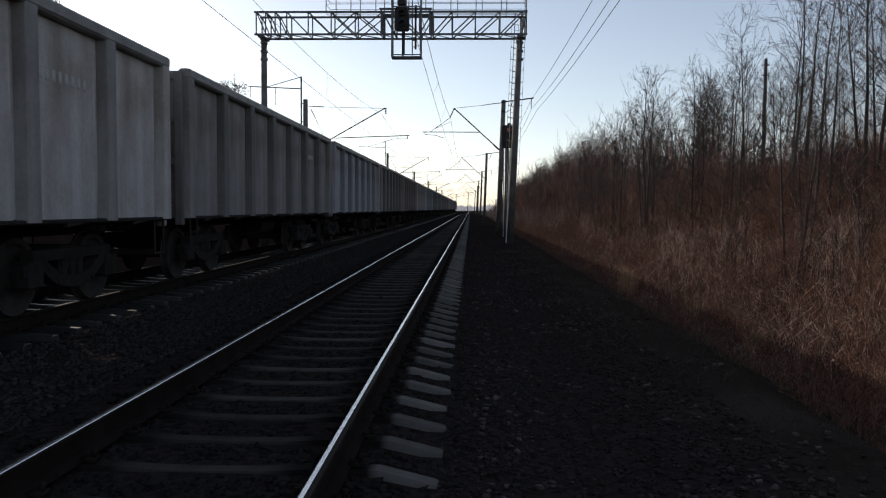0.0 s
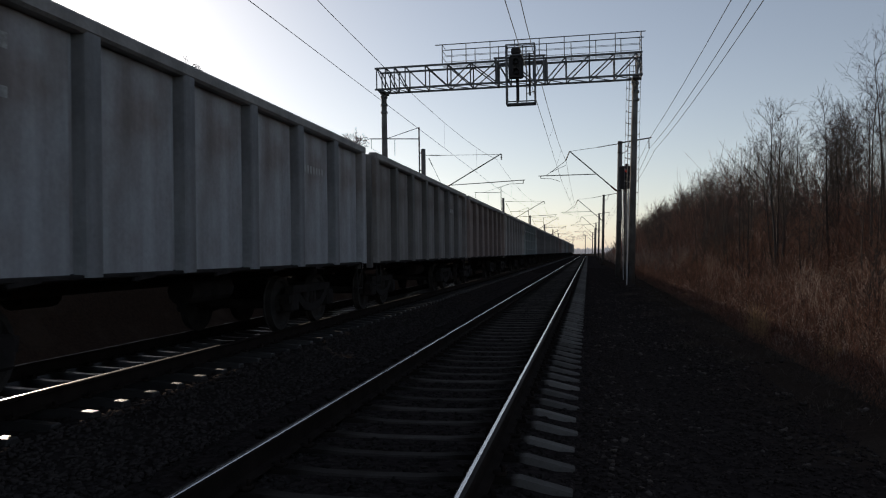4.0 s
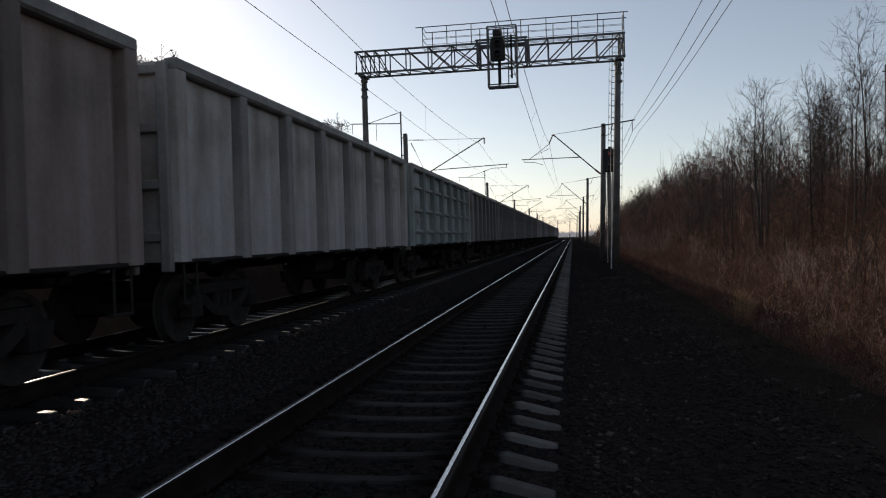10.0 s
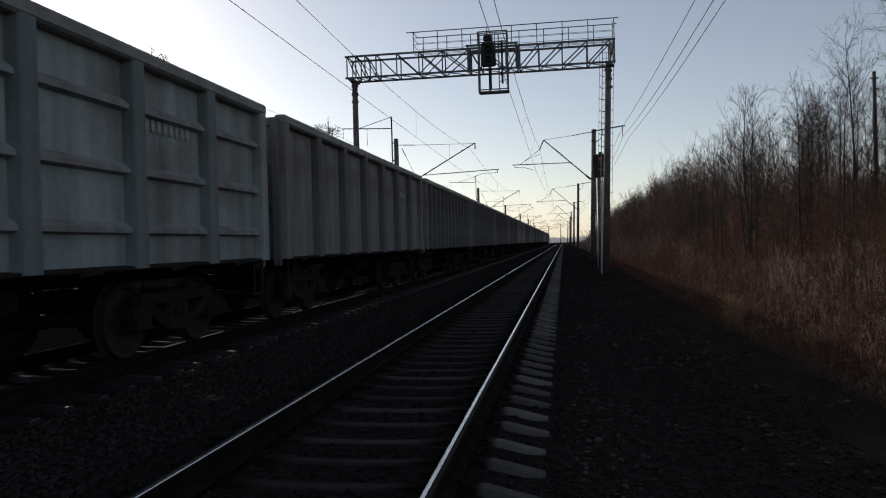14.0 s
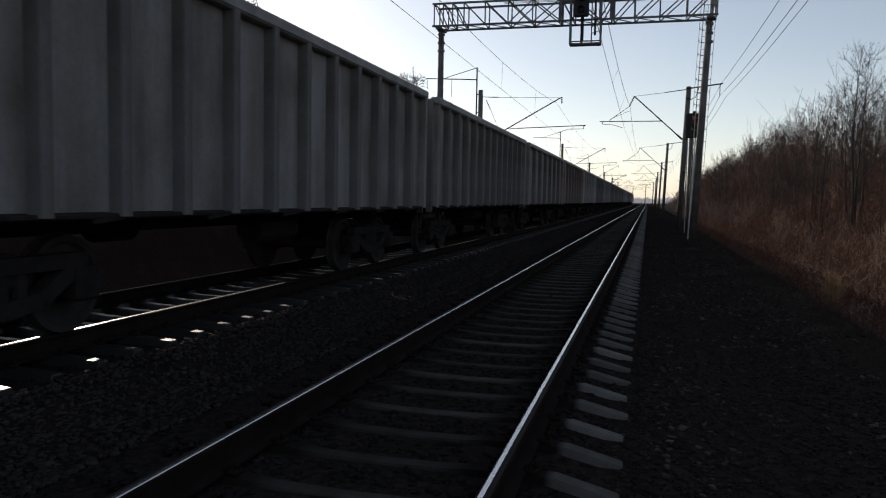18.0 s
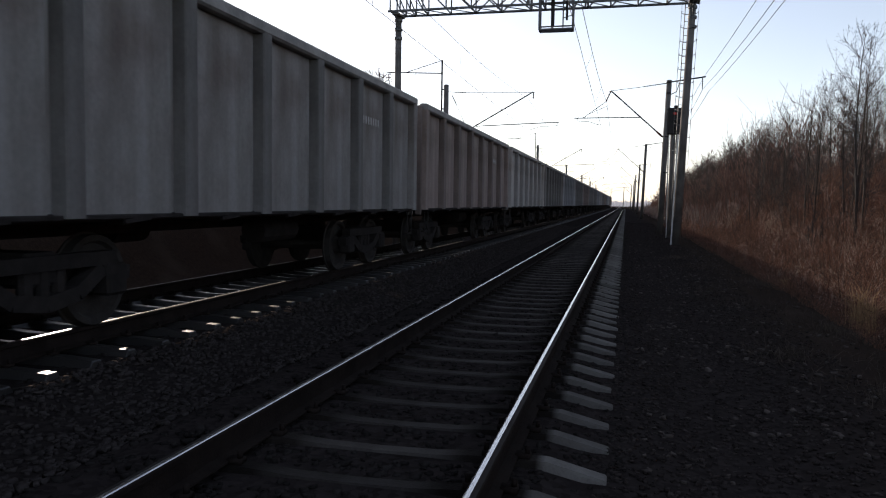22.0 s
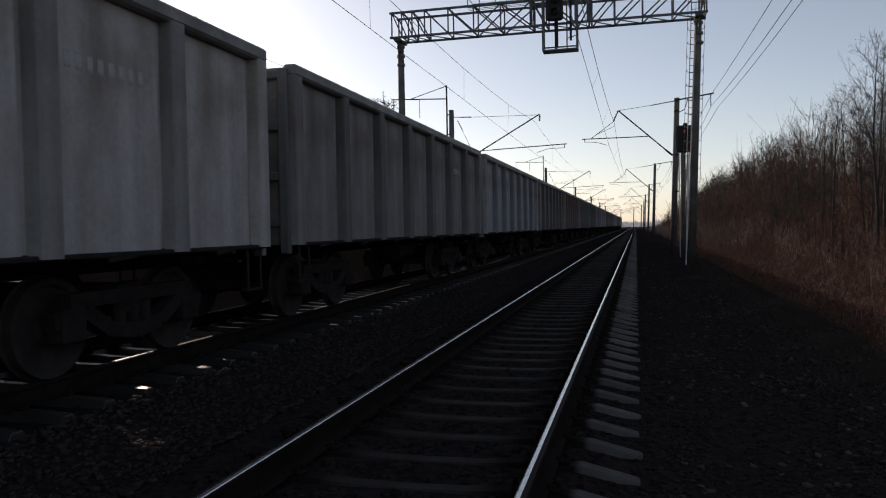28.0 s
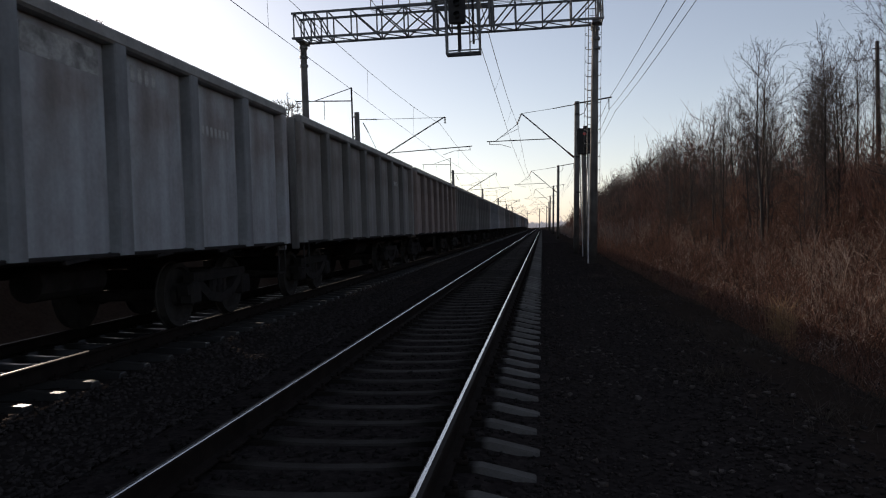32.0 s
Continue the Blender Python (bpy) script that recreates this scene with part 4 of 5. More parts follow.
def side_frame_mesh():
    bm = bmesh.new()
    pts = [(-1.15, 0.55), (-0.75, 0.62), (-0.4, 0.4), (0, 0.34), (0.4, 0.4), (0.75, 0.62), (1.15, 0.55)]
    for (a, za), (b, zb) in zip(pts, pts[1:]):
        bar(bm, (0, a, za), (0, b, zb), 0.16, 0.15)
    bar(bm, (0, -0.95, 0.72), (0, 0.95, 0.72), 0.16, 0.14)
    for y in (-0.925, 0.925):
        box(bm, -0.1, 0.12, y - 0.15, y + 0.15, 0.33, 0.66, 0.03)
    for y in (-0.2, 0, 0.2):
        tube(bm, (0, y, 0.42), (0, y, 0.68), 0.07, n=8)
    return mesh_of("bogie_side_frame", bm, BOGIE)


WHEEL_ME, AXLE_ME, FRAME_ME = {-1: wheel_mesh(-1), 1: wheel_mesh(1)}, axle_mesh(), side_frame_mesh()


def prism(bm, outline, a, b, axis):
    """An outline in the plane across the axis, drawn out from a to b."""
    put = (lambda u, v, w: (u, w, v)) if axis == "y" else (lambda u, v, w: (u, v, w))
    ends = [[bm.verts.new(put(u, v, w)) for u, v in outline] for w in (a, b)]
    n = len(outline)
    for i in range(n):
        bm.faces.new((ends[0][i], ends[0][(i + 1) % n], ends[1][(i + 1) % n], ends[1][i]))
    bm.faces.new(ends[0])
    bm.faces.new(ends[1])
    bmesh.ops.recalc_face_normals(bm, faces=bm.faces)


def corner_step_mesh(s, material):
    """A flat stirrup step hanging from a wagon's corner."""
    bm = bmesh.new()
    for y in (-0.16, 0.16):
        box(bm, *sorted((s * 1.475, s * 1.495)), y - 0.02, y + 0.02, 0.62, Z_SILL, 0.004)
    box(bm, *sorted((s * 1.4, s * 1.495)), -0.18, 0.18, 0.6, 0.63, 0.004)
    return mesh_of("corner_step", bm, material)


def gondola(kind, colour, label):
    """An open-top freight wagon, its middle at the origin, rail tops at z = 0."""
    P, Q = PAINTS[colour], SHADED_POST_PAINTS[colour]
    t = thing("gondola_wagon", pose(0, -500, 0), label, "freight wagon", "freight wagons of the train")
    bm = bmesh.new()
    box(bm, -1.42, 1.42, -HALF_L + 0.1, HALF_L - 0.1, Z_SILL - 0.02, Z_SILL + 0.06)
    part("wagon_floor", bm, BOGIE, t, "grimy black floor")
    bm = bmesh.new(); box(bm, -0.25, 0.25, -HALF_L, HALF_L, 0.9, Z_SILL - 0.02)
    part("centre_sill", bm, BOGIE, t)
    bm = bmesh.new(); box(bm, -1.4, 1.4, -0.06, 0.06, 1.06, Z_SILL - 0.02)
    bearer = mesh_of("cross_bearer", bm, BOGIE)
    for k in range(7):
        part("cross_bearer", bearer, None, t).location = (0, -5.4 + k * 1.8, 0)
    n_posts = {"ribbed": 8, "fine": 14, "panel": 8}[kind]
    ys = [-HALF_L + 0.1 + (2 * HALF_L - 0.2) * i / (n_posts - 1) for i in range(n_posts)]
    for s in (-1, 1):
        bm = bmesh.new()
        box(bm, *sorted((s * 1.38, s * 1.41)), -HALF_L, HALF_L, Z_SILL + 0.035, Z_TOP - 0.08)
        w = part("side_wall", bm, P, t)
        bay = (ys[1] - ys[0]) / 2
        bmp = bmesh.new()
        box(bmp, *sorted((s * 1.408, s * 1.425)), 0.2 - bay, bay - 0.2, Z_SILL + 0.032, Z_TOP - 0.18, 0.005)
        panel = mesh_of("pressed_panel", bmp, P)
        bmp = bmesh.new()
        prism(bmp, [(s * 1.408, 0.09), (s * 1.5, 0.02), (s * 1.5, -0.035), (s * 1.408, -0.06)], 0.09 - bay, bay - 0.09, "y")
        rib = mesh_of("panel_rib", bmp, P)
        for a in ys[:-1]:
            if kind == "ribbed":
                part("pressed_panel", panel, None, w).location = (0, a + bay, 0)
            if kind == "panel":
                for z in (1.58, 2.25, 2.98):
                    part("panel_rib", rib, None, w).location = (0, a + bay, z)
        pw = 0.08 if kind == "fine" else 0.14
        bmp = bmesh.new()
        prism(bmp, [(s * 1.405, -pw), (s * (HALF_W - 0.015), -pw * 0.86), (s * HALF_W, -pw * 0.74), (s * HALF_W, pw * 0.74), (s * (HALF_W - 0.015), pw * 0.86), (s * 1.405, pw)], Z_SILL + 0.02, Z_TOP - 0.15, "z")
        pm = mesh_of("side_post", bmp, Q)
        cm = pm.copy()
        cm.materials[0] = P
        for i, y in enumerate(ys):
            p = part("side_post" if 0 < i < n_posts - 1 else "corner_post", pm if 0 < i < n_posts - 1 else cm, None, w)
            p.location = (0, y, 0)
        bm = bmesh.new()
        box(bm, *sorted((s * 1.36, s * 1.57)), -HALF_L - 0.02, HALF_L + 0.02, Z_TOP - 0.17, Z_TOP, 0.03)
        part("top_chord", bm, CHORD, t, "worn bare-edged top rail")
        bm = bmesh.new()
        box(bm, *sorted((s * 1.38, s * 1.52)), -HALF_L, HALF_L, Z_SILL, Z_SILL + 0.05, 0.012)
        part("side_sill", bm, BOGIE, t, "sill black with grime")
        step = corner_step_mesh(s, BOGIE)
        for e in (-1, 1):
            part("corner_step", step, None, t, "thin steel stirrup step black with grime").location = (0, e * (HALF_L - 0.3), 0)
        # hatch levers along the sill
        for k in range(7):
            y = ys[0] + (ys[-1] - ys[0]) * (k + 0.5) / 7
            bm = bmesh.new()
            bar(bm, (s * 1.5, y - 0.2, Z_SILL - 0.02), (s * 1.5, y + 0.2, Z_SILL + 0.01), 0.04)
            part("hatch_lever", bm, BOGIE, t)
    for e in (-1, 1):
        bm = bmesh.new()
        box(bm, -1.45, 1.45, *sorted((e * (HALF_L - 0.06), e * HALF_L)), Z_SILL + 0.02, Z_TOP - 0.04)
        w = part("end_wall", bm, P, t)
        bm = bmesh.new(); box(bm, -0.07, 0.07, *sorted((e * HALF_L, e * (HALF_L + 0.1))), Z_SILL - 0.1, Z_TOP - 0.06, 0.015)
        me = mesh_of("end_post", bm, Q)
        for x in (-1.38, -0.5, 0.5, 1.38):
            part("end_post", me, None, w).location = (x, 0, 0)
        bm = bmesh.new(); box(bm, -1.45, 1.45, *sorted((e * HALF_L, e * (HALF_L + 0.07))), -0.06, 0.06, 0.015)
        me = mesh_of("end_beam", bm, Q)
        for z in (1.45, 2.1, 2.8, 3.52):
            part("end_beam", me, None, w).location = (0, 0, z)
        bm = bmesh.new()
        tube(bm, (0, e * (HALF_L - 0.1), 1.03), (0, e * (CAR / 2 - 0.12), 1.03), 0.09, n=8)
        box(bm, -0.16, 0.16, *sorted((e * (CAR / 2 - 0.3), e * (CAR / 2 - 0.015))), 0.88, 1.2, 0.04)
        part("coupler", bm, BOGIE, t)
        bm = bmesh.new()
        for z in np.arange(1.5, 3.5, 0.32):
            bar(bm, (e * 1.1, e * (HALF_L + 0.14), z), (e * 1.42, e * (HALF_L + 0.14), z), 0.02)
        for x in (e * 1.1, e * 1.42):
            bar(bm, (x, e * (HALF_L + 0.14), 1.3), (x, e * (HALF_L + 0.14), 3.5), 0.022)
        part("end_ladder", bm, BOGIE, t)
        y0 = e * 4.32
        for s in (-1, 1):
            part("bogie_side_frame", FRAME_ME, None, t).location = (s * 1.02, y0, 0)
        for y in (-0.925, 0.925):
            axle = part("wheelset", AXLE_ME, None, t)
            axle.location = (0, y0 + y, 0.475)
            for s in (-1, 1):
                part("wheel", WHEEL_ME[s], None, axle).location = (s * 0.76, 0, 0)
        bm = bmesh.new()
        box(bm, -1.05, 1.05, y0 - 0.22, y0 + 0.22, 0.5, 0.82, 0.04)
        tube(bm, (0, y0, 0.82), (0, y0, 0.96), 0.18, n=12)
        part("bolster", bm, BOGIE, t)
    bm = bmesh.new()
    tube(bm, (-0.7, -1.2, 0.88), (-0.7, -0.5, 0.88), 0.18, n=12)
    part("brake_cylinder", bm, BOGIE, t)
    bm = bmesh.new()
    tube(bm, (0.7, 0.3, 0.86), (0.7, 1.5, 0.86), 0.2, n=12)
    part("air_tank", bm, BOGIE, t)
    if kind != "fine":
        mark_bars(t, 3.0, 2.77, 8, 0.14, 0.07, 0.15)
    return t


def train_shift(t):
    """How far the train has come towards the camera."""
    ts = (0, 2, 3, 6, 8, 9, 11, 13, 16, 18, 20, 22, 23.5, 25, 27, 30, 32)
    rs = (0.6, 0.12, 0.0, 0.1, 0.1, -0.05, -0.35, -0.6, 0.0, -0.02, 0.1, 0.1, -0.2, -0.1, 0.22, 0.65, 0.9)
    return -5.75 * t + float(np.interp(t, ts, rs))


def mark_bars(t, y, z, n, step, w, h, s=1):
    """A row of stencilled marks, as plain bars."""
    bm = bmesh.new(); box(bm, *sorted((s * 1.421, s * 1.4285)), 0, w, 0, h)
    me = mesh_of("stencilled_mark", bm, MARK)
    for i in range(n):
        part("stencilled_mark", me, None, t).location = (0, y + i * step, z)


def white_patch(t, y, z, w, h, s=1):
    bm = bmesh.new()
    box(bm, *sorted((s * 1.421, s * 1.4275)), y, y + w, z, z + h)
    part("faded_paint_patch", bm, MARK, t, "faded whitish paint patch")


TRAIN = []


def build_train():
    """Wagons in order; number n stands between gap n and gap n + 1."""
    kinds = {5: ("panel", "teal"), 7: ("fine", "dark_grey"), 8: ("fine", "dark_grey"), 1: ("ribbed", "blue_grey"), 4: ("ribbed", "pale_grey"), 0: ("ribbed", "dark_grey"),
             3: ("ribbed", "brown"), 2: ("ribbed", "dark_grey"), 6: ("ribbed", "dark_grey"), 9: ("ribbed", "dark_grey"), 10: ("ribbed", "brown"), 11: ("ribbed", "pale_grey"),
             12: ("ribbed", "dark_grey"), 13: ("ribbed", "blue_grey"), 14: ("ribbed", "dark_grey"), 15: ("ribbed", "brown"), 16: ("fine", "dark_grey")}
    names = {"dark_grey": "dark grey", "blue_grey": "weathered blue-grey", "brown": "rusty brown", "teal": "faded teal", "pale_grey": "pale grey"}
    shapes = {"ribbed": "open-top freight wagon with heavy side posts", "fine": "open-top freight wagon with many narrow posts", "panel": "open-top freight wagon with framed side panels"}
    made = {}
    order = ["dark_grey", "brown", "dark_grey", "blue_grey", "pale_grey"]
    for n in range(-3, 44):
        kind, colour = kinds.get(n, ("ribbed", order[n % 5]))
        key = (kind, colour)
        if key not in made:
            made[key] = gondola(kind, colour, f"{names[colour]} {shapes[kind]}, rolling")
            c = made[key]
        else:
            c = copy_thing(made[key], pose(0, 0, 0))
        c.matrix_basis = on_line(TRACK2, GAP0 + CAR * (n + 0.5))
        if n == 1:
            white_patch(c, -4.2, 3.12, 0.55, 0.14)
            white_patch(c, -4.2, 2.7, 0.55, 0.1)
        if n == 4:
            mark_bars(c, 4.7, 2.74, 5, 0.25, 0.17, 0.24)
        if n == 5:
            white_patch(c, -5.2, 1.8, 1.0, 0.2)
        if n == 13:
            white_patch(c, -0.6, 3.12, 1.25, 0.28)
            mark_bars(c, 1.3, 3.18, 4, 0.16, 0.09, 0.2)
        TRAIN.append((n, c))


build_train()

# ---- trees and brush ----


def tree_segments(r, height, spread, lean, multi=1, low=0.22, fine=0.0048):
    """Limbs and twigs of a bare tree: a straight leader, branches that rise in arcs, side branches, fine twigs and cones."""
    thick, thin, cones = [], [], []

    def limb(p, d, length, rad, level):
        n = (3, 2, 1)[level - 1]
        for i in range(n):
            d = (d + Vector(r.normal(0, 0.1 + 0.05 * level, 3)) + Vector((0, 0, 0.1))).normalized()
            q = p + d * (length / n)
            r0, r1 = rad * (1 - i / n * 0.7), rad * (1 - (i + 1) / n * 0.7)
            thin.append((p, q, r0, r1))
            if level == 3 and r.random() < 0.3:
                cones.append((q, q + Vector((0, 0, -0.035)), 0.011, 0.007))
            for _ in range((2 + (r.random() < 0.6), 1 + (r.random() < 0.7), 0)[level - 1]):
                s = p.lerp(q, r.uniform(0.2, 1))
                out = Vector(r.normal(0, 1, 3)).normalized()
                limb(s, (d + out * 0.85 + Vector((0, 0, 0.06))).normalized(), length * r.uniform(0.25, 0.55), max(r0 * 0.45, fine), level + 1)
            p = q

    for k in range(multi):
        stem = []
        thick.append(stem)
        a = r.uniform(0, 6.283)
        h = height * (1 - 0.1 * k)
        p = Vector((0.3 * k * math.cos(a), 0.3 * k * math.sin(a), -0.25))
        d = Vector((lean * math.cos(a) * (1 + k), lean * math.sin(a) * (1 + k), 1)).normalized()
        rad, n, turn = 0.0068 * h + 0.012, 12, r.uniform(0, 6.283)
        for i in range(n):
            d = (d + Vector((*r.normal(0, 0.02, 2), 0.03))).normalized()
            q = p + d * ((h + 0.25) / n)
            r0, r1 = rad * (1 - i / n * 0.93), rad * (1 - (i + 1) / n * 0.93)
            stem.append((p, q, r0, r1))
            f = (i + 0.5) / n
            if f > low:
                for _ in range(2 + (r.random() < 0.5)):
                    turn += 2.4 + r.uniform(-0.5, 0.5)
                    up = r.uniform(0.35, 0.95) + 0.6 * f
                    nd = Vector((math.cos(turn), math.sin(turn), up)).normalized()
                    ln = h * spread * (0.05 + 0.21 * math.sin(math.pi * min(1, (1 - f) * 0.9 + 0.1)) ** 0.8) * r.uniform(0.4, 1.2)
                    limb(p.lerp(q, r.random()), nd, ln, max(min(r0 * 0.42, 0.022), 0.0095), 1)
            p = q
    return thick, thin, cones


def round_crown_segments(r, height, crown):
    """A slim trunk that forks again and again into a round crown of the given radius."""
    thick, thin = [], []
    p = Vector((0, 0, -0.25))
    for i in range(4):
        q = p + Vector((*r.normal(0, 0.05, 2), (height - 1.35 * crown + 0.25) / 4))
        thick.append((p, q, 0.11 * (1 - 0.16 * i), 0.11 * (1 - 0.16 * (i + 1))))
        p = q

    def fork(a, d, length, rad, level):
        b = a + d * length
        thin.append((a, b, rad, rad * 0.75))
        if level:
            for _ in range(2 + (r.random() < 0.6)):
                out = Vector(r.normal(0, 1, 3)).normalized()
                fork(b, (d + out * 0.75 + Vector((0, 0, 0.05))).normalized(), length * r.uniform(0.6, 0.85), max(rad * 0.66, 0.011), level - 1)

    for k in range(7):
        a = k * 2.4 + r.uniform(-0.3, 0.3)
        fork(p - Vector((0, 0, 0.25 * crown * (k % 3))), Vector((math.cos(a), math.sin(a), r.uniform(0.35, 1.6))).normalized(), 0.42 * crown, 0.045, 4)
    return [thick], thin, []


def segments_mesh(name, segs, material, n):
    p0, p1, r0, r1 = zip(*segs)
    v, f = stems([p[:] for p in p0], [p[:] for p in p1], r0, r1, n)
    return raw_mesh(name, v, f, material, n > 3)


def trunk_mesh(stem, bark, n=8):
    """One tapering trunk through the stem's joints, a little out of round."""
    joints = [(stem[0][0], stem[0][2]), *((s[1], s[3]) for s in stem)]
    v = [(p.x + r * math.cos(k * 6.2832 / n) * (1 + 0.08 * math.sin(3 * k + i)), p.y + r * math.sin(k * 6.2832 / n), p.z) for i, (p, r) in enumerate(joints) for k in range(n)]
    f = [(i * n + k, i * n + (k + 1) % n, (i + 1) * n + (k + 1) % n, (i + 1) * n + k) for i in range(len(stem)) for k in range(n)]
    return raw_mesh("trunk", v, f, bark, True)


def tree(name, seed, height, spread, lean, bark, multi, label, group="bare trees on the bank", low=0.22, crown=0.0):
    r = np.random.default_rng(seed)
    thick, thin, cones = round_crown_segments(r, height, crown) if crown else tree_segments(r, height, spread, lean, multi, low)
    t = thing(name, pose(0, -400, 0), label, "tree", group)
    for stem in thick:
        part("trunk", trunk_mesh(stem, bark), None, t)
    part("crown", segments_mesh("crown", thin + cones, TWIG, 3), None, t, "bare twigs with small dark cones and no leaves")
    return t


def build_trees():
    r = np.random.default_rng(3)
    kinds = [tree("birch_tree", 11, 8.0, 0.9, 0.02, BARK_BIRCH, 1, "slender bare birch with a grey trunk on the bank", low=0.3),
             tree("alder_tree", 12, 7.2, 1.0, 0.05, BARK, 2, "bare dark alder with two stems on the bank", low=0.25),
             tree("birch_tree", 13, 7.6, 0.85, 0.03, BARK_BIRCH, 2, "slender bare birch with two stems on the bank", low=0.28),
             tree("alder_tree", 14, 6.4, 1.2, 0.06, BARK, 2, "bare dark alder with a wide crown on the bank", low=0.24),
             tree("aspen_sapling", 15, 4.6, 1.0, 0.08, BARK, 3, "young bare tree standing in the brush", low=0.3),
             tree("birch_tree", 16, 8.8, 0.95, 0.02, BARK, 1, "tall slender bare birch on the bank", low=0.3),
             tree("field_tree", 21, 7.3, 1.0, 0.02, BARK, 1, "lone bare tree with a round crown beyond the train", "lone trees beyond the train", crown=1.25)]
    tall = (8.0, 7.2, 7.6, 6.4, 4.6, 8.8)
    spots = [(8.8, 30.8, 0, 0.9), (9.4, 33.0, 3, 1.05), (10.2, 29.0, 1, 0.86), (10.4, 25.5, 2, 0.83), (11.6, 27.5, 5, 0.84), (11.2, 22.5, 0, 1.0), (12.2, 24.0, 1, 1.12), (12.4, 20.5, 5, 0.95),
             (10.6, 19.6, 2, 0.95), (13.4, 22.0, 3, 1.2), (9.9, 36.0, 4, 1.2), (9.2, 38.5, 1, 0.85), (13.8, 18.6, 0, 1.1), (11.8, 17.2, 1, 1.05), (12.8, 15.2, 5, 0.95), (14.6, 16.4, 2, 1.1)]
    for _ in range(120):                                # the wood along the bank, higher up the slope
        x, y, k = r.uniform(8.6, 17), 38 + 130 * r.random() ** 1.2, int(r.integers(0, 6))
        spots.append((x, y, k, (6.3 + 0.3 * (x - 9)) * r.uniform(0.7, 1.0) / tall[k]))
    for _ in range(20):
        x, y, k = r.uniform(13.5, 26), r.uniform(14, 62), int(r.integers(0, 6))
        spots.append((x, y, k, (7.0 + 0.32 * (x - 13)) * r.uniform(0.7, 1.0) / tall[k]))
    for _ in range(30):
        spots.append((r.uniform(7.6, 14), r.uniform(12, 90), 4 if r.random() < 0.7 else 3, r.uniform(0.5, 0.8)))
    for _ in range(10):
        spots.append((r.uniform(10.5, 20), r.uniform(-16, 13), int(r.integers(0, 6)), r.uniform(0.8, 1.0)))
    spots += [(-18.0, 61.6, 6, 1.13), (-28.3, 50.5, 6, 1.66), (-31.2, 51, 6, 1.66)]
    used = set()
    for x, y, k, s in spots:
        a = r.uniform(0, 360)
        s *= 1 - 0.1 * float(smooth_step(x, 9, 14))
        m = pose(x, y, float(ground_z(x, y)) + 0.05, 0, 0, a)
        t = kinds[k] if k not in used else copy_thing(kinds[k], m)
        used.add(k)
        t.matrix_basis = m @ Matrix.Diagonal((s, s, s, 1))


build_trees()


def utility_pole(x, y, top):
    z = float(ground_z(x, y))
    t = thing("utility_pole", pose(x, y, z), "weathered wooden utility pole among the trees", "utility pole")
    bm = bmesh.new(); tube(bm, (0, 0, -0.4), (0, 0, top - z), 0.17, 0.12, n=12)
    part("pole", bm, BARK, t, smooth=True)
    bm = bmesh.new()
    for h in (0.5, 1.3):
        tube(bm, (-0.3, 0, top - z - h), (0.3, 0, top - z - h), 0.05, n=6)
    part("cross_bar", bm, DARKSTEEL, t)


utility_pole(24.7, 60.0, 13.3)


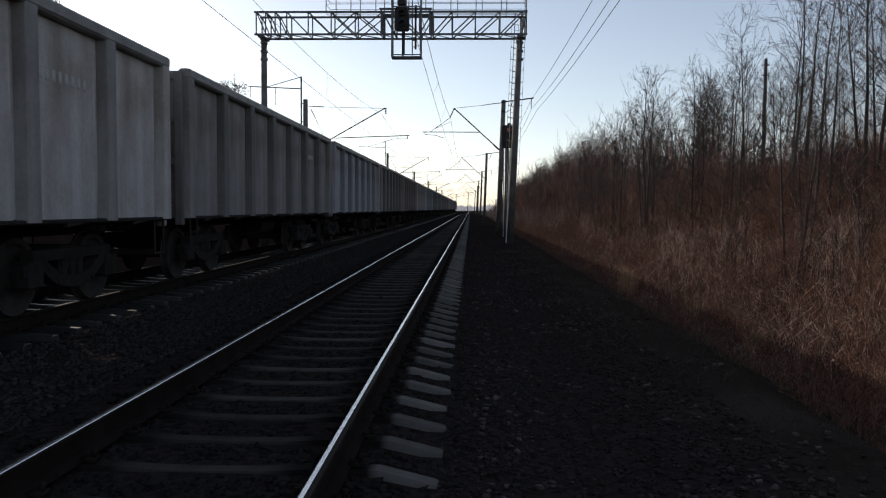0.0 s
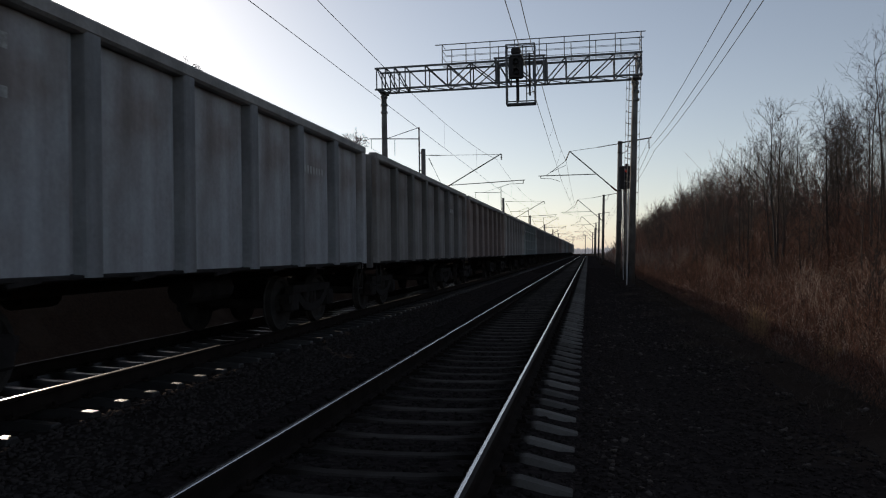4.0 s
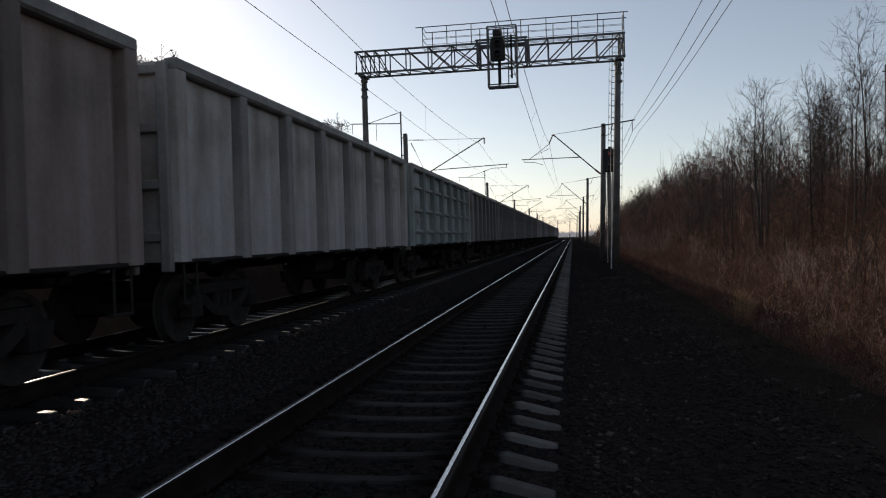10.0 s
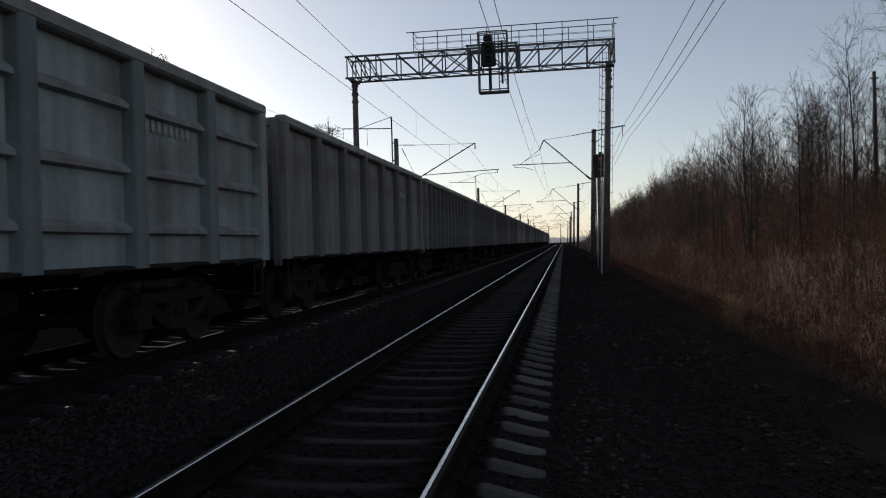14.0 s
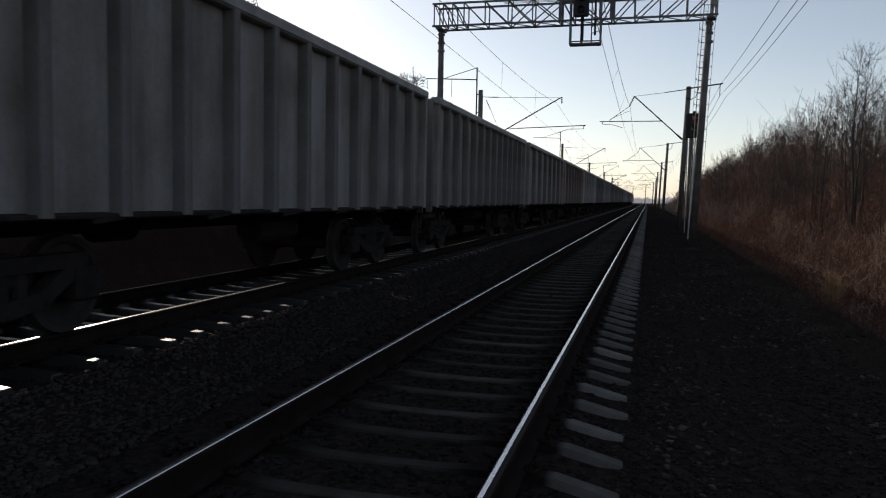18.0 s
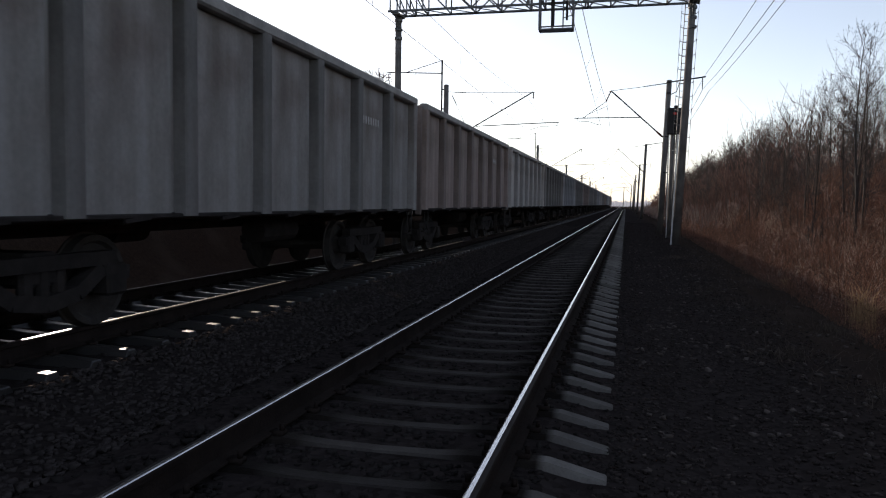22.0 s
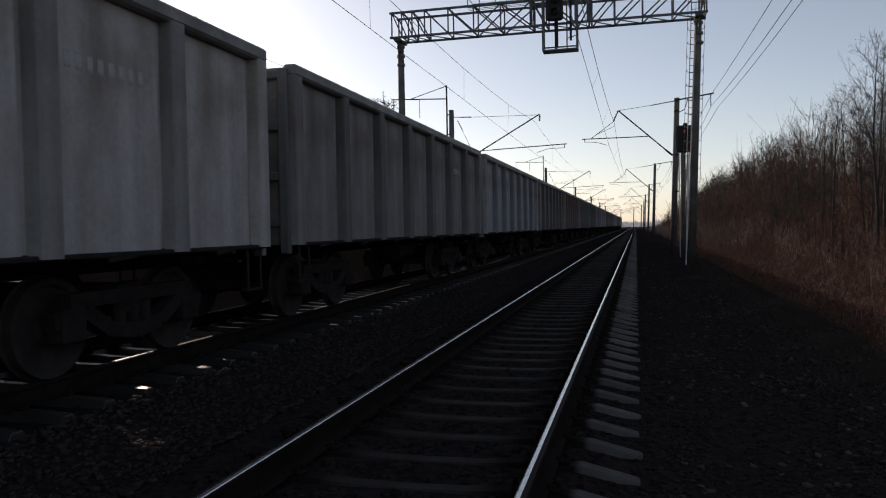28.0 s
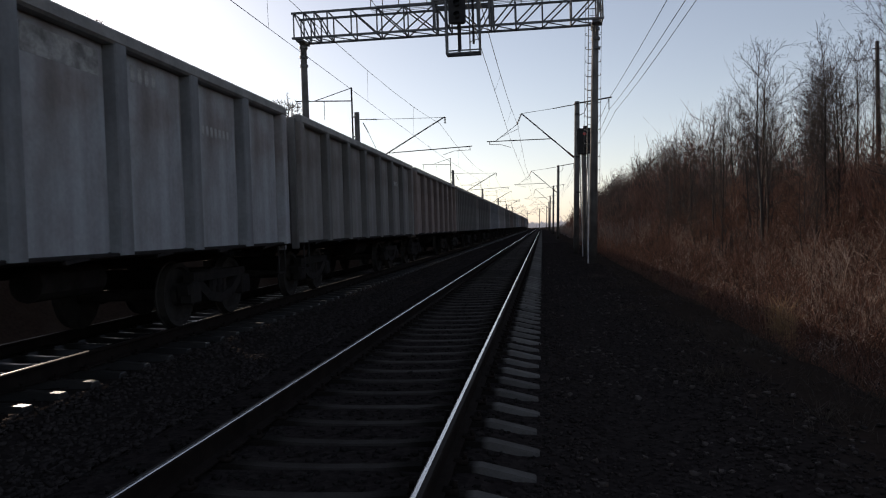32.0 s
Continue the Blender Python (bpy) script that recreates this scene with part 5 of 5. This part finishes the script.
def build_brush():
    """Dry stems of brush over the bank, in one mass, and straw at its foot."""
    def field(name, n, x0, x1, y0, y1, h0, h1, rad, mat_, label, power=1.5, sway=0.25, clump=0.0, forks=True, tufts=3, wide=0.1, kink=0.05):
        y = y0 + (y1 - y0) * rng.random(n) ** power
        x = x0 + (x1 - x0) * rng.random(n)
        if clump:                                        # stems that rise from common stools
            m = max(1, n // 14)
            k = rng.integers(0, m, n)
            x, y = x[k] + rng.normal(0, clump, n), y[k] + rng.normal(0, clump, n)
            x = np.clip(x, x0, x1)
            stool = rng.uniform(0.55, 1.1, m)[k]
        else:
            stool = 1.0
        h = rng.uniform(h0, h1, n) * stool * (0.6 + 0.4 * np.sin(x * 1.7 + y * 0.9) ** 2) * np.clip(np.abs(x - (x0 if x0 > 0 else x1)) / 1.2 + 0.35, 0.35, 1)
        h = h * (1 + 0.55 * smooth_step(x, 7.5, 12))       # taller up the slope
        x = x + bend(y)
        z = ground_z(x, y) - 0.05
        p0 = np.stack([x, y, z], 1)
        lean = rng.normal(0, sway, (n, 2)) * h[:, None] * rng.choice([0.4, 0.9, 1.6], (n, 1))

        def at(f, up):
            w = rng.normal(0, kink, (n, 2)) * h[:, None]
            return p0 + np.stack([lean[:, 0] * f ** 1.6 + w[:, 0], lean[:, 1] * f ** 1.6 + w[:, 1], h * up], 1)
        knots = [p0, at(0.33, 0.36), at(0.66, 0.7), at(1.1, 1.0)] if forks else [p0, at(0.5, 0.55), at(1.15, 1.0)]
        rr = rad * rng.uniform(0.6, 1.3, n) * (1 + y / 60)
        a, b, ra, rb = [], [], [], []
        for i, (p, q) in enumerate(zip(knots, knots[1:])):
            f0, f1 = 1 - 0.7 * i / (len(knots) - 1), 1 - 0.7 * (i + 1) / (len(knots) - 1)
            a.append(p); b.append(q); ra.append(rr * f0); rb.append(rr * f1)
        if forks:
            for j in range(tufts):
                s = rng.uniform(0, 1, n)[:, None]
                lo, hi = (knots[1], knots[2]) if j % 3 == 0 else (knots[2], knots[3])
                st = lo + (hi - lo) * s
                d = np.stack([rng.normal(0, wide, n) * h, rng.normal(0, wide, n) * h, rng.uniform(0.08, 0.3, n) * h], 1)
                en = st + d
                a.append(st); b.append(en); ra.append(rr * 0.5); rb.append(rr * 0.22)
                if j % 2 == 0:                           # a twig on the fork
                    st2 = st + d * 0.5
                    a.append(st2); b.append(st2 + d * 0.45 + rng.normal(0, wide * 0.5, (n, 3)) * h[:, None]); ra.append(rr * 0.32); rb.append(rr * 0.2)
        v, f = stems(np.concatenate(a), np.concatenate(b), np.concatenate(ra), np.concatenate(rb), 3)
        tagged(new(name, raw_mesh(name, v, f, mat_)), label, "brush", kind="stuff")

    field("brush", 13000, 4.9, 12.5, 5, 75, 0.6, 1.85, 0.0052, BRUSH, "dense reddish-brown leafless brush covering the bank", sway=0.1, tufts=4, wide=0.16, clump=0.3, kink=0.075)
    field("brush", 7000, 4.6, 12.5, 5, 75, 0.3, 0.9, 0.005, BRUSH, "low tangled brown brush between the shrubs", sway=0.25, tufts=3, wide=0.22, kink=0.11)
    field("brush", 3500, 4.9, 12.5, -20, 5, 0.7, 2.0, 0.0055, BRUSH, "reddish-brown brush on the bank beside the path", 1.0, 0.13)
    field("dry_grass", 5500, 4.5, 6.8, -20, 4, 0.15, 0.6, 0.004, STRAW, "dead straw-coloured grass on the verge", 1.0, 0.45, forks=False)
    field("brush", 6000, 5.8, 17, 55, 300, 1.0, 2.4, 0.012, FAR_BRUSH, "dense brown brush along the distant line, paled to imitate haze", 1.6, 0.15, tufts=1)
    field("brush", 9000, 10.0, 24, 9, 75, 0.7, 1.8, 0.007, BRUSH, "reddish-brown brush under the trees", 1.3, 0.2, tufts=4, wide=0.2, clump=0.35, kink=0.1)
    field("pale_stems", 1500, 6.2, 12.5, 7, 60, 0.6, 1.5, 0.0048, PALE_STICK, "pale grey forked stems among the brush", 1.4, 0.08, tufts=4, wide=0.13, clump=0.25, kink=0.065)
    field("pale_sprigs", 3000, 5.2, 11.5, 5, 40, 0.25, 0.9, 0.0045, PALE_STICK, "pale dead sprigs in the brush", 1.4, 0.2, tufts=3, wide=0.24, kink=0.13)
    field("slender_saplings", 200, 6.8, 13, 11, 60, 1.4, 3.0, 0.011, BARK_BIRCH, "slender bare saplings rising from the brush", 1.2, 0.05, tufts=8, wide=0.1, clump=0.3, kink=0.02)
    field("fallen_sticks", 500, 5.8, 11.0, 5, 45, 0.12, 0.5, 0.006, PALE_STICK, "pale dead sticks lying across the brush", 1.4, 0.8, tufts=2)
    field("sapling_thicket", 1500, 9.0, 24, 13, 62, 1.2, 2.4, 0.008, THICKET, "thicket of bare grey-brown saplings under the trees", 1.1, 0.1, tufts=6, clump=0.4, kink=0.04)
    field("sapling_thicket", 4800, 7.5, 22, 55, 230, 2.2, 4.8, 0.011, THICKET, "thicket of bare saplings along the line", 1.3, 0.1, tufts=3, kink=0.04)
    field("brush", 2500, -24, -14.5, 5, 140, 0.1, 0.32, 0.008, BRUSH, "brown leafless brush on the unseen bank added beyond the train", tufts=1)
    field("verge_weeds", 9000, 3.4, 6.2, 3, 60, 0.06, 0.3, 0.003, WEED, "short dark dead weeds on the verge", 1.6, 0.6, forks=False)
    field("dry_grass", 16000, 4.5, 6.8, 4, 70, 0.15, 0.55, 0.004, STRAW, "straw-coloured dead grass at the foot of the bank", 1.5, 0.45, forks=False)


build_brush()


def tussock(x, y, s, n, label):
    k = n
    a = rng.uniform(0, 6.283, k)
    h = rng.uniform(0.35, 0.95, k) * s
    b = rng.uniform(0.04, 0.22, k) * s
    z = float(ground_z(x, y))
    p0 = np.stack([x + rng.normal(0, 0.07, k) * s, y + rng.normal(0, 0.07, k) * s, np.full(k, z - 0.03)], 1)
    p1 = p0 + np.stack([np.cos(a) * b * 0.4, np.sin(a) * b * 0.4, h * 0.7], 1)
    p2 = p1 + np.stack([np.cos(a) * b, np.sin(a) * b, h * rng.uniform(-0.1, 0.3, k)], 1)
    r = np.full(k, 0.005)
    v, f = stems(np.concatenate([p0, p1]), np.concatenate([p1, p2]), np.concatenate([r, r * 0.8]), np.concatenate([r * 0.8, r * 0.3]), 3)
    tagged(new("grass_tussock", raw_mesh("grass_tussock", v, f, TUSSOCK)), label, "grass", "dry grass tussocks")


for _x, _y, _s in ((5.12, 16.7, 1.05), (5.5, 13.0, 0.7), (5.3, 23.5, 0.6), (5.7, 10.5, 0.8), (5.2, 30, 0.6), (5.35, 17.3, 0.8)):
    tussock(_x, _y, _s, 160, "pale yellow tussock of dead grass at the bank's foot")


def weed_tuft(x, y, s):
    """A low mat of dead weeds on the verge."""
    k = 260
    a, d = rng.uniform(0, 6.283, k), np.abs(rng.normal(0, 0.3, k)) * s
    px, py = x + np.cos(a) * d, y + np.sin(a) * d * 1.6
    z = ground_z(px, py) - 0.02
    p0 = np.stack([px, py, z], 1)
    h = rng.uniform(0.02, 0.1, k) * s
    p1 = p0 + np.stack([rng.normal(0, 0.06, k) * s, rng.normal(0, 0.06, k) * s, h], 1)
    v, f = stems(p0, p1, np.full(k, 0.004), np.full(k, 0.002), 3)
    tagged(new("weed_tuft", raw_mesh("weed_tuft", v, f, DRY_WEED)), "greyish-brown tuft of dead weeds beside the path", "weeds", "weed tufts on the verge", "stuff")


for _x, _y, _s in ((3.3, 12.6, 1.2), (3.7, 10.9, 1.0), (4.1, 14.5, 1.3), (3.6, 16.8, 1.1), (4.4, 9.4, 1.2), (3.1, 19.0, 0.9), (4.3, 20.5, 1.3), (3.9, 7.4, 1.0), (3.5, 24.0, 1.2), (4.5, 12.0, 1.1), (3.0, 28.0, 1.0)):
    weed_tuft(_x, _y, _s)


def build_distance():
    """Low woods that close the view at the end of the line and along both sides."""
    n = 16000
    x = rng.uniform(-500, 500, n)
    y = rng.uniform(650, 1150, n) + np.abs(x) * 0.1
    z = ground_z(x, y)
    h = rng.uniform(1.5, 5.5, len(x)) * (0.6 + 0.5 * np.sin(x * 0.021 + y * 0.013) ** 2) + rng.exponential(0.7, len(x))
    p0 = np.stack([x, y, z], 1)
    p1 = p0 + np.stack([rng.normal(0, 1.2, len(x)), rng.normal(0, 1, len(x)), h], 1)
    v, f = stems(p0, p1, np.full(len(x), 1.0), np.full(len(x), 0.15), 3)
    tagged(new("distant_woods", raw_mesh("distant_woods", v, f, FAR_WOODS)), "distant bare woods, haze put into pale colour and glow", "woods", kind="stuff")


build_distance()

# ---- sleepers ----
lay_sleepers(near_track, 0, 200, 900, SLEEPER_ME, SLEEPER)
lay_sleepers(far_track, 4, 90, 500, FAR_SLEEPER_ME, SLEEPER_SHADED)


def motions():
    """The train rolls towards the camera along the far track; its wheels turn."""
    times = [float(i) for i in range(33)]
    turned = {}
    for n, c in TRAIN:
        y0 = GAP0 + CAR * (n + 0.5)
        walk(c, [(t, on_line(TRACK2, y0 + train_shift(t))) for t in times])
        for w in c.children_recursive:
            if w.name.startswith("wheelset"):
                place = tuple(w.location)
                if place not in turned:
                    tenths = [i / 10 for i in range(321)]
                    walk(w, [(t, pose(*place, math.degrees(-train_shift(t) / 0.475))) for t in tenths])
                    turned[place] = w.animation_data
                else:                                   # all wheels turn alike
                    w.rotation_mode = "QUATERNION"
                    keys = w.animation_data_create()
                    keys.action = turned[place].action
                    keys.action_slot = turned[place].action_slot


motions()
